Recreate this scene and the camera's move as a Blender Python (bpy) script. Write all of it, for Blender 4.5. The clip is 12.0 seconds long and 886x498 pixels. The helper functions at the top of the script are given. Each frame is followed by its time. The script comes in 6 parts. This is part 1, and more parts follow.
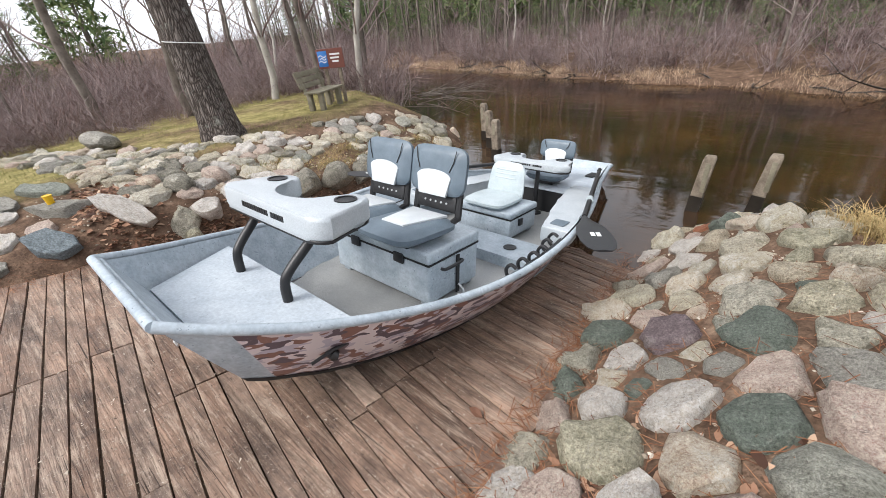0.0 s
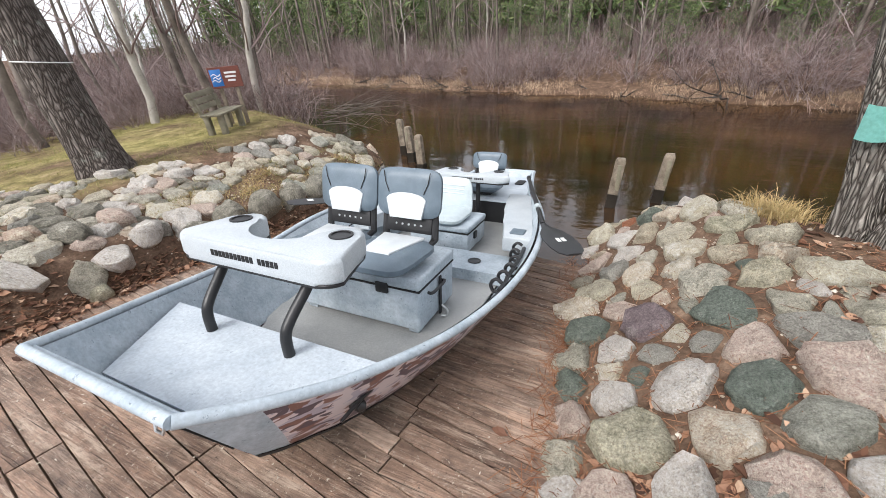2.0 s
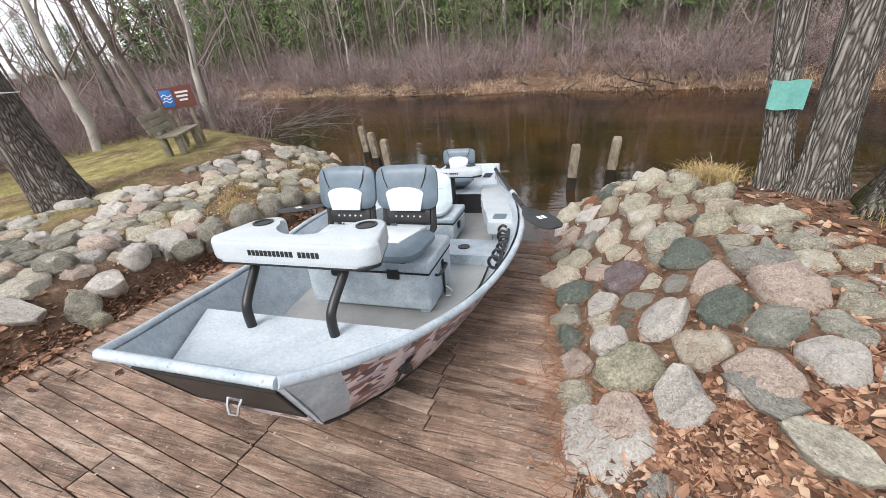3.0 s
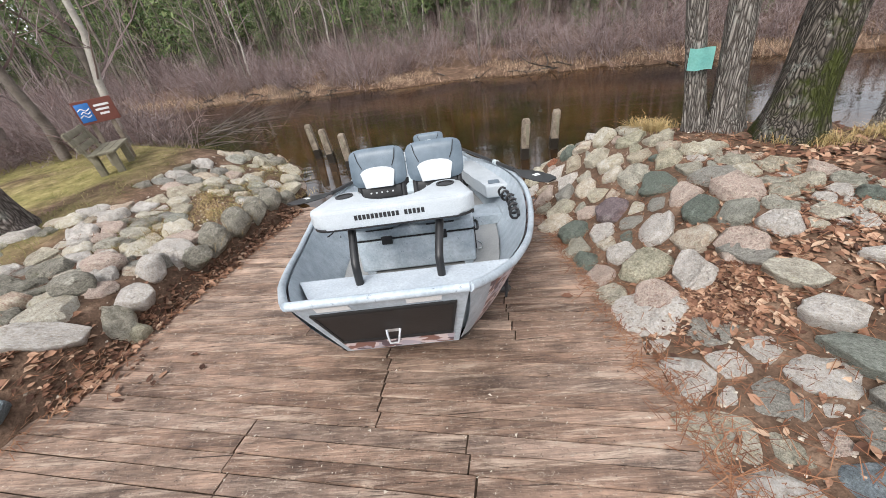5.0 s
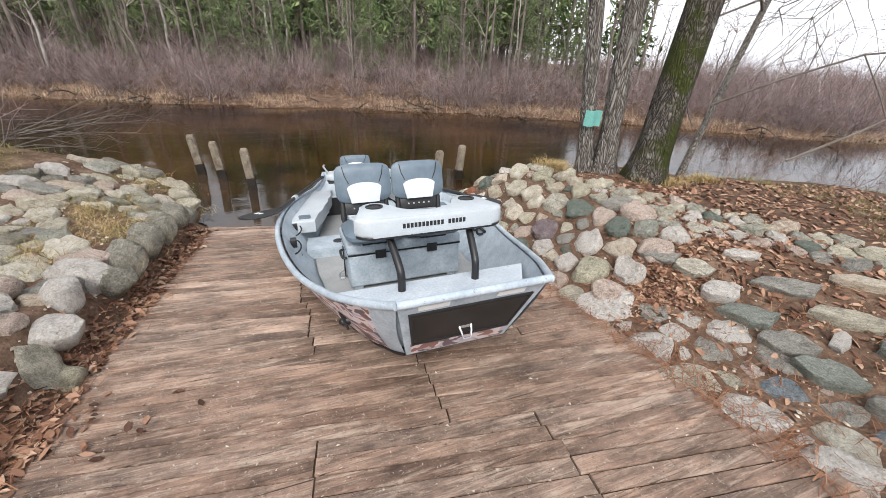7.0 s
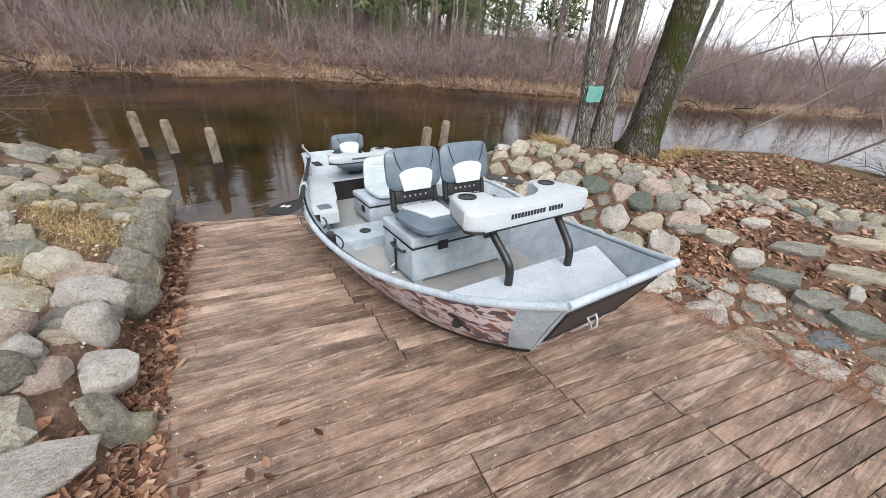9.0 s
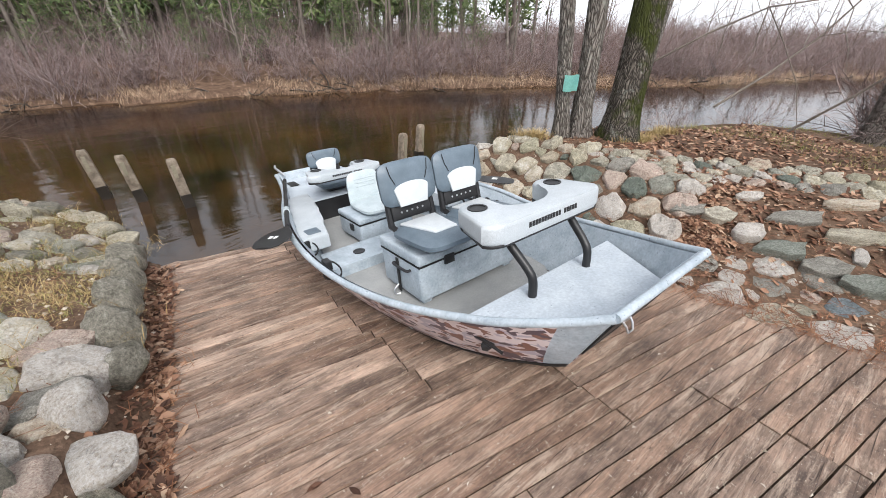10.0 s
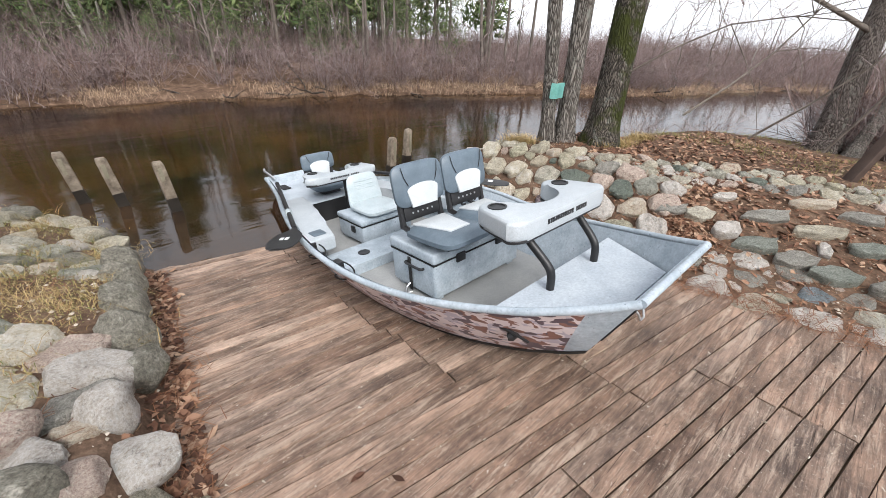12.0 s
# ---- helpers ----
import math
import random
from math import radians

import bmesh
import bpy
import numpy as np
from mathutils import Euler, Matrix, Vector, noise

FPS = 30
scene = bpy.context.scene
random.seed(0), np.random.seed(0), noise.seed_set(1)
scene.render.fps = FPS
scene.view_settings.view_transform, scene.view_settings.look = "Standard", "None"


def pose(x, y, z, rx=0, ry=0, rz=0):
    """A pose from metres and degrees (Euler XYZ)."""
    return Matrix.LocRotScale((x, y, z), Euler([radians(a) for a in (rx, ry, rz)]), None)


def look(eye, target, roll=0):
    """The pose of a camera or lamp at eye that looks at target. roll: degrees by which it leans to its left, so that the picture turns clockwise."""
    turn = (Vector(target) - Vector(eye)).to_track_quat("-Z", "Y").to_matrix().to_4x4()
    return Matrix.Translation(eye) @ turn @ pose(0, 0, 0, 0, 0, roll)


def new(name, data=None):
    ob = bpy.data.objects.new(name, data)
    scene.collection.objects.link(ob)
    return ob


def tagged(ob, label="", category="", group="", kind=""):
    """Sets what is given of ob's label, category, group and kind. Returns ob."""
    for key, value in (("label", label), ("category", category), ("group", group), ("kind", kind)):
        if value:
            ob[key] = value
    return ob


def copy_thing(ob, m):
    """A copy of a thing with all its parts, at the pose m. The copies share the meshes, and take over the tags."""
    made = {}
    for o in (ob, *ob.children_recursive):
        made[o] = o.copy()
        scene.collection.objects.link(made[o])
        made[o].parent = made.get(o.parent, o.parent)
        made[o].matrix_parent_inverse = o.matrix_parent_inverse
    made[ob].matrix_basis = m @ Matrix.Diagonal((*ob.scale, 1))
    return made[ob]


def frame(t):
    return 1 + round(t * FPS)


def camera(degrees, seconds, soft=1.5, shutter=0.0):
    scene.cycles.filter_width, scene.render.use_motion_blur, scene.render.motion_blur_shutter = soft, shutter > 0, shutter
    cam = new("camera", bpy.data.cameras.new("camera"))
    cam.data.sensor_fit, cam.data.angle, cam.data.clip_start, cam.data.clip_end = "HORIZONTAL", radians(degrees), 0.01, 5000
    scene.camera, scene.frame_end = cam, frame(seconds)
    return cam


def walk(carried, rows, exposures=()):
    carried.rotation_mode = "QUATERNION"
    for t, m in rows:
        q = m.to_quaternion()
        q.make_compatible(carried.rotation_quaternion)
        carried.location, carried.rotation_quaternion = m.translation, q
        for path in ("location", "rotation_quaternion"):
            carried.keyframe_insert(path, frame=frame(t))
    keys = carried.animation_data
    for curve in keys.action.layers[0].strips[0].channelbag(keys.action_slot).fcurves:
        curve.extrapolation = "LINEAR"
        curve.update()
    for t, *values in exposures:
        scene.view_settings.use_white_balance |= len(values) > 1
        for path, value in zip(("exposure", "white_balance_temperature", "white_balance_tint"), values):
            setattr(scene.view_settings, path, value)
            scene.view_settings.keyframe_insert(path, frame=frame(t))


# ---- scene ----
cam = camera(97.1, 12.0, soft=0.85)
SKY, SUN, STOPS = 0.14, 2.9, 0.44
PATH = [
    (0, (1.752, -0.586, 1.885), (0.588, 0.688, 0.875), -5.8),
    (0.5, (1.746, -0.581, 1.886), (0.597, 0.715, 0.886), -5.8),
    (1, (1.643, -0.597, 1.895), (0.584, 0.758, 0.874), -5.5),
    (1.5, (1.428, -0.654, 1.901), (0.5, 0.794, 0.882), -5.1),
    (2, (1.35, -0.769, 1.963), (0.577, 0.781, 0.963), -4.9),
    (2.5, (1.311, -0.982, 1.986), (0.634, 0.621, 1.0), -7.2),
    (3, (1.193, -1.117, 2.011), (0.62, 0.516, 1.008), -7.7),
    (5, (0.415, -1.727, 2.106), (0.263, -0.045, 1.035), -9.6),
    (5.5, (0.076, -1.775, 2.131), (0.092, -0.111, 1.023), -11.7),
    (6, (-0.058, -1.885, 2.117), (0.135, -0.243, 0.993), -9.3),
    (6.5, (-0.269, -1.886, 2.154), (0.269, -0.228, 1.174), 7.1),
    (7, (-0.705, -1.787, 2.151), (-0.057, -0.164, 1.178), 3.1),
    (9, (-1.514, -1.212, 2.111), (-0.558, 0.185, 1.047), 5.9),
    (9.5, (-1.504, -1.054, 2.066), (-0.515, 0.344, 1.032), 6.6),
    (10, (-1.572, -0.945, 2.099), (-0.517, 0.383, 1.04), 1.1),
    (10.5, (-1.724, -0.869, 2.099), (-0.592, 0.404, 1.05), 1.7),
    (11, (-1.82, -0.817, 2.108), (-0.657, 0.435, 1.069), 2.5),
    (11.5, (-1.844, -0.82, 2.11), (-0.668, 0.423, 1.075), 2.8),
    (12, (-1.849, -0.843, 2.1), (-0.669, 0.4, 1.068), 2.9),
]
walk(cam, [(t, look(eye, target, roll)) for t, eye, target, roll in PATH], [(0.0, STOPS + 0.06), (2.5, STOPS + 0.14), (5.0, STOPS + 0.08), (7.0, STOPS + 0.02), (12.0, STOPS)])

# ---- light ----
world = bpy.data.worlds.new("overcast_sky")
scene.world = world
world.use_nodes = True
wn = world.node_tree
sky = wn.nodes.new("ShaderNodeTexSky")
sky.sky_type, sky.sun_disc = "NISHITA", False
sky.sun_elevation, sky.sun_rotation = radians(48), radians(200)
hsv = wn.nodes.new("ShaderNodeHueSaturation")
hsv.inputs["Saturation"].default_value = 0.22
wn.links.new(sky.outputs[0], hsv.inputs["Color"])
veil = wn.nodes.new("ShaderNodeMix")
veil.data_type = "RGBA"
veil.inputs["Factor"].default_value = 0.65
wn.links.new(hsv.outputs[0], veil.inputs[6])
veil.inputs[7].default_value = (8.2, 8.5, 9.3, 1)
wn.links.new(veil.outputs[2], wn.nodes["Background"].inputs["Color"])
wn.nodes["Background"].inputs["Strength"].default_value = SKY
sun_data = bpy.data.lights.new("sun", "SUN")
sun_data.energy, sun_data.angle, sun_data.color = SUN, radians(30), (1.0, 0.97, 0.945)
sun = new("sun", sun_data)
sun.matrix_world = look((0, 0, 30), (10, 26, 0))

# ---- materials ----


def nodes_of(name):
    m = bpy.data.materials.new(name)
    m.use_nodes = True
    nt = m.node_tree
    return m, nt, nt.nodes["Principled BSDF"]


def link(nt, a, b):
    nt.links.new(a, b)


def coords(nt, source="Object", scale=(1, 1, 1), rot=(0, 0, 0), per_object=True):
    """Coordinates in metres, shifted for each object so that alike pieces differ."""
    tc = nt.nodes.new("ShaderNodeTexCoord")
    mp = nt.nodes.new("ShaderNodeMapping")
    mp.inputs["Scale"].default_value = scale
    mp.inputs["Rotation"].default_value = rot
    if source == "World":
        g = nt.nodes.new("ShaderNodeNewGeometry")
        link(nt, g.outputs["Position"], mp.inputs["Vector"])
    else:
        link(nt, tc.outputs[source], mp.inputs["Vector"])
    if per_object:
        oi = nt.nodes.new("ShaderNodeObjectInfo")
        mul = nt.nodes.new("ShaderNodeMath")
        mul.operation, mul.inputs[1].default_value = "MULTIPLY", 37.0
        link(nt, oi.outputs["Random"], mul.inputs[0])
        add = nt.nodes.new("ShaderNodeVectorMath")
        link(nt, mp.outputs[0], add.inputs[0])
        link(nt, mul.outputs[0], add.inputs[1])
        return add.outputs[0]
    return mp.outputs[0]


def noise_tex(nt, vec, scale, detail=4, rough=0.6, distort=0.0):
    n = nt.nodes.new("ShaderNodeTexNoise")
    n.inputs["Scale"].default_value, n.inputs["Detail"].default_value = scale, detail
    n.inputs["Roughness"].default_value, n.inputs["Distortion"].default_value = rough, distort
    link(nt, vec, n.inputs["Vector"])
    return n.outputs["Fac"]


def ramp(nt, fac, stops, constant=False):
    r = nt.nodes.new("ShaderNodeValToRGB")
    if constant:
        r.color_ramp.interpolation = "CONSTANT"
    e = r.color_ramp.elements
    while len(e) < len(stops):
        e.new(0.5)
    for el, (p, c) in zip(e, stops):
        el.position, el.color = p, (*c, 1)
    link(nt, fac, r.inputs["Fac"])
    return r.outputs["Color"]


def mix(nt, fac, a, b, mode="MIX"):
    m = nt.nodes.new("ShaderNodeMix")
    m.data_type, m.blend_type = "RGBA", mode
    for value, slot in ((fac, m.inputs["Factor"]), (a, m.inputs[6]), (b, m.inputs[7])):
        if isinstance(value, (int, float)):
            slot.default_value = value
        elif isinstance(value, tuple):
            slot.default_value = (*value, 1)
        else:
            link(nt, value, slot)
    return m.outputs[2]


def bump(nt, bsdf, height, strength=0.4, dist=0.01, under=None):
    b = nt.nodes.new("ShaderNodeBump")
    b.inputs["Strength"].default_value, b.inputs["Distance"].default_value = strength, dist
    link(nt, height, b.inputs["Height"])
    if under is not None:
        link(nt, under, b.inputs["Normal"])
    link(nt, b.outputs[0], bsdf.inputs["Normal"])
    return b.outputs[0]


def surface(name, dark, light, scale=8.0, grain=90.0, rough=0.6, relief=0.3, metal=0.0, stain=None, source="Object", spec=0.5):
    """A plain surface with large stains and fine grain."""
    m, nt, b = nodes_of(name)
    v = coords(nt, source)
    big, fine = noise_tex(nt, v, scale, 5), noise_tex(nt, v, grain, 3)
    col = ramp(nt, big, [(0.3, dark), (0.7, light)])
    col = mix(nt, 0.35, col, ramp(nt, fine, [(0.3, (0.35, 0.35, 0.35)), (0.7, (0.75, 0.75, 0.75))]), "OVERLAY")
    if stain:
        sp = noise_tex(nt, v, scale * 4, 6, 0.75)
        col = mix(nt, ramp(nt, sp, [(0.6, (0, 0, 0)), (0.68, (1, 1, 1))]), col, stain)
    link(nt, col, b.inputs["Base Color"])
    b.inputs["Roughness"].default_value, b.inputs["Metallic"].default_value = rough, metal
    b.inputs["Specular IOR Level"].default_value = spec
    bump(nt, b, fine, relief, 0.004)
    return m


def stone_mat():
    m, nt, b = nodes_of("field_stone")
    v = coords(nt)
    oi = nt.nodes.new("ShaderNodeObjectInfo")
    base = ramp(nt, oi.outputs["Random"], [(0.0, (0.56, 0.50, 0.40)), (0.18, (0.44, 0.42, 0.36)), (0.34, (0.68, 0.62, 0.53)), (0.5, (0.60, 0.49, 0.40)),
                                           (0.62, (0.46, 0.43, 0.33)), (0.76, (0.72, 0.66, 0.57)), (0.88, (0.36, 0.36, 0.32)), (1.0, (0.58, 0.52, 0.41))])
    n1, n2, n3 = noise_tex(nt, v, 3.2, 8, 0.8), noise_tex(nt, v, 24, 7, 0.85), noise_tex(nt, v, 6, 7, 0.8, 1.0)
    col = mix(nt, 0.9, base, ramp(nt, n1, [(0.3, (0.2, 0.2, 0.17)), (0.7, (0.78, 0.77, 0.75))]), "OVERLAY")
    col = mix(nt, 0.65, col, ramp(nt, n2, [(0.38, (0.12, 0.12, 0.12)), (0.62, (0.86, 0.86, 0.86))]), "OVERLAY")
    col = mix(nt, ramp(nt, n3, [(0.56, (0, 0, 0)), (0.66, (0.6, 0.6, 0.6))]), col, (0.52, 0.5, 0.44))
    moss = ramp(nt, noise_tex(nt, v, 1.3, 6, 0.75), [(0.63, (0, 0, 0)), (0.72, (0.75, 0.75, 0.75))])
    col = mix(nt, moss, col, (0.085, 0.095, 0.035))
    pits = ramp(nt, noise_tex(nt, v, 9, 8, 0.85, 0.6), [(0.33, (0.85, 0.85, 0.85)), (0.43, (0, 0, 0))])
    col = mix(nt, pits, col, (0.07, 0.06, 0.048))
    link(nt, col, b.inputs["Base Color"])
    b.inputs["Roughness"].default_value, b.inputs["Specular IOR Level"].default_value = 0.75, 0.18
    k = bump(nt, b, n2, 1.0, 0.016)
    bump(nt, b, n1, 1.0, 0.05, k)
    return m


def coloured_stone(name, a, c, vein, moss=0.0):
    m, nt, b = nodes_of(name)
    v = coords(nt)
    n1, n2 = noise_tex(nt, v, 3.4, 8, 0.8, 0.8), noise_tex(nt, v, 24, 7, 0.85)
    col = ramp(nt, n1, [(0.32, a), (0.55, c), (0.7, vein)])
    col = mix(nt, 0.65, col, ramp(nt, n2, [(0.38, (0.12, 0.12, 0.12)), (0.62, (0.86, 0.86, 0.86))]), "OVERLAY")
    pits = ramp(nt, noise_tex(nt, v, 8, 8, 0.85, 0.6), [(0.34, (0.85, 0.85, 0.85)), (0.43, (0, 0, 0))])
    col = mix(nt, pits, col, (0.06, 0.055, 0.045))
    if moss:
        green = noise_tex(nt, v, 1.6, 8, 0.8)
        col = mix(nt, ramp(nt, green, [(0.62 - moss, (0, 0, 0)), (0.74 - moss, (0.85, 0.85, 0.85))]), col, (0.075, 0.082, 0.028))
    link(nt, col, b.inputs["Base Color"])
    b.inputs["Roughness"].default_value, b.inputs["Specular IOR Level"].default_value = 0.75, 0.18
    k = bump(nt, b, n2, 1.0, 0.014)
    bump(nt, b, n1, 1.0, 0.05, k)
    return m


def plank_mat():
    m, nt, b = nodes_of("weathered_plank")
    turn = (0, 0, radians(9))
    v = coords(nt, "World", (3.0, 60, 8), turn)
    w = coords(nt, "World", (1, 1, 1))
    oi = nt.nodes.new("ShaderNodeObjectInfo")
    base = ramp(nt, oi.outputs["Random"], [(0.0, (0.175, 0.113, 0.083)), (0.3, (0.22, 0.15, 0.113)), (0.6, (0.28, 0.197, 0.15)), (0.85, (0.205, 0.148, 0.117)), (1.0, (0.42, 0.31, 0.245))])
    g, blot, dirt = noise_tex(nt, v, 1.0, 7, 0.7, 0.6), noise_tex(nt, w, 2.2, 7, 0.75), noise_tex(nt, w, 26, 6, 0.75)
    col = mix(nt, 0.5, base, ramp(nt, g, [(0.32, (0.10, 0.10, 0.10)), (0.5, (0.48, 0.48, 0.48)), (0.66, (0.88, 0.86, 0.83))]), "OVERLAY")
    col = mix(nt, 0.75, col, ramp(nt, blot, [(0.36, (0.13, 0.12, 0.12)), (0.62, (0.84, 0.81, 0.78))]), "OVERLAY")
    # worn pale streaks along the boards
    worn = noise_tex(nt, coords(nt, "World", (1.6, 14, 4), turn), 1.5, 8, 0.8, 0.5)
    col = mix(nt, ramp(nt, worn, [(0.51, (0, 0, 0)), (0.63, (0.85, 0.85, 0.85))]), col, (0.46, 0.355, 0.275))
    soak = noise_tex(nt, coords(nt, "World", (1.2, 5, 3), turn), 1.3, 8, 0.8, 0.3)
    col = mix(nt, ramp(nt, soak, [(0.38, (0.65, 0.65, 0.65)), (0.50, (0, 0, 0))]), col, (0.085, 0.055, 0.04))
    col = mix(nt, ramp(nt, dirt, [(0.60, (0, 0, 0)), (0.68, (0.7, 0.7, 0.7))]), col, (0.42, 0.35, 0.28))
    col = mix(nt, ramp(nt, noise_tex(nt, w, 75, 4, 0.8), [(0.62, (0, 0, 0)), (0.68, (0.85, 0.85, 0.85))]), col, (0.52, 0.45, 0.37))
    col = mix(nt, ramp(nt, noise_tex(nt, w, 48, 5, 0.8), [(0.33, (0.8, 0.8, 0.8)), (0.41, (0, 0, 0))]), col, (0.04, 0.027, 0.02))
    crack = ramp(nt, noise_tex(nt, coords(nt, "World", (1.2, 75, 6), turn), 1.6, 3, 0.6, 0.4), [(0.31, (0.9, 0.9, 0.9)), (0.36, (0, 0, 0))])
    col = mix(nt, crack, col, (0.025, 0.016, 0.011))
    link(nt, col, b.inputs["Base Color"])
    link(nt, ramp(nt, blot, [(0.35, (0.36, 0.36, 0.36)), (0.6, (0.7, 0.7, 0.7))]), b.inputs["Roughness"])
    b.inputs["Specular IOR Level"].default_value = 0.28
    k = bump(nt, b, g, 0.7, 0.012)
    bump(nt, b, dirt, 0.4, 0.008, k)
    return m


def bark_mat(name, dark, light, moss=0.0, stretch=0.17, scale=34):
    m, nt, b = nodes_of(name)
    v = coords(nt, "Object", (1, 1, stretch))
    vo = nt.nodes.new("ShaderNodeTexVoronoi")
    vo.feature = "DISTANCE_TO_EDGE"
    vo.inputs["Scale"].default_value = scale
    n0 = nt.nodes.new("ShaderNodeTexNoise")
    n0.inputs["Scale"].default_value = 9
    link(nt, v, n0.inputs["Vector"])
    wob = nt.nodes.new("ShaderNodeVectorMath")
    wob.operation = "MULTIPLY_ADD"
    link(nt, n0.outputs["Color"], wob.inputs[0])
    wob.inputs[1].default_value = (0.12, 0.12, 0.12)
    link(nt, v, wob.inputs[2])
    link(nt, wob.outputs[0], vo.inputs["Vector"])
    fine = noise_tex(nt, v, 60, 5, 0.7)
    col = ramp(nt, vo.outputs["Distance"], [(0.02, dark), (0.22, light)])
    col = mix(nt, 0.7, col, ramp(nt, fine, [(0.3, (0.25, 0.25, 0.25)), (0.7, (0.75, 0.75, 0.75))]), "OVERLAY")
    lich = noise_tex(nt, coords(nt), 7, 6, 0.7)
    col = mix(nt, ramp(nt, lich, [(0.57, (0, 0, 0)), (0.66, (0.5, 0.5, 0.5))]), col, (0.30, 0.31, 0.27))
    if moss:
        mo = noise_tex(nt, coords(nt), 2.2, 6, 0.7)
        col = mix(nt, ramp(nt, mo, [(0.62 - moss, (0, 0, 0)), (0.72 - moss, (0.9, 0.9, 0.9))]), col, (0.042, 0.05, 0.012))
    link(nt, col, b.inputs["Base Color"])
    b.inputs["Roughness"].default_value, b.inputs["Specular IOR Level"].default_value = 0.9, 0.1
    k = bump(nt, b, vo.outputs["Distance"], 0.9, 0.06)
    bump(nt, b, fine, 0.4, 0.01, k)
    return m


def camo_mat():
    m, nt, b = nodes_of("camouflage_wrap")
    v = coords(nt, "Object", (1.0, 0.85, 1.9), per_object=False)
    a, c, d = noise_tex(nt, v, 12.5, 1.2, 0.45, 0.5), None, None
    sh = nt.nodes.new("ShaderNodeVectorMath")
    sh.inputs[1].default_value = (4.3, 9.1, 2.7)
    link(nt, v, sh.inputs[0])
    c = noise_tex(nt, sh.outputs[0], 11.5, 1.2, 0.45, 0.5)
    sh2 = nt.nodes.new("ShaderNodeVectorMath")
    sh2.inputs[1].default_value = (14.3, 2.1, 7.7)
    link(nt, v, sh2.inputs[0])
    d = noise_tex(nt, sh2.outputs[0], 11.0, 1.0, 0.45, 0.4)
    col = mix(nt, ramp(nt, a, [(0, (0, 0, 0)), (0.55, (1, 1, 1))], True), (0.60, 0.515, 0.51), (0.41, 0.365, 0.41))
    col = mix(nt, ramp(nt, c, [(0, (0, 0, 0)), (0.56, (1, 1, 1))], True), col, (0.215, 0.108, 0.085))
    col = mix(nt, ramp(nt, d, [(0, (0, 0, 0)), (0.575, (1, 1, 1))], True), col, (0.105, 0.075, 0.09))
    scuff = noise_tex(nt, v, 40, 5, 0.75)
    col = mix(nt, ramp(nt, scuff, [(0.62, (0, 0, 0)), (0.7, (0.3, 0.3, 0.3))]), col, (0.5, 0.46, 0.44))
    link(nt, col, b.inputs["Base Color"])
    b.inputs["Roughness"].default_value = 0.45
    return m


def water_mat():
    m, nt, b = nodes_of("river_water")
    v = coords(nt, "World", (0.55, 1.6, 1), (0, 0, radians(18)), False)
    w = coords(nt, "World", (1, 1, 1), per_object=False)
    big, fine = noise_tex(nt, v, 1.3, 4, 0.55, 0.8), noise_tex(nt, v, 7, 4, 0.6)
    silt = noise_tex(nt, w, 0.45, 5, 0.6)
    col = ramp(nt, silt, [(0.38, (0.008, 0.0045, 0.002)), (0.66, (0.062, 0.028, 0.0075))])
    foam = noise_tex(nt, coords(nt, "World", (1.2, 5, 1), (0, 0, radians(16)), False), 1.2, 7, 0.8, 1.5)
    col = mix(nt, ramp(nt, foam, [(0.69, (0, 0, 0)), (0.75, (0.5, 0.5, 0.5))]), col, (0.3, 0.26, 0.21))
    link(nt, col, b.inputs["Base Color"])
    b.inputs["Roughness"].default_value, b.inputs["IOR"].default_value = 0.06, 1.52
    k = bump(nt, b, big, 0.16, 0.05)
    bump(nt, b, fine, 0.07, 0.015, k)
    return m


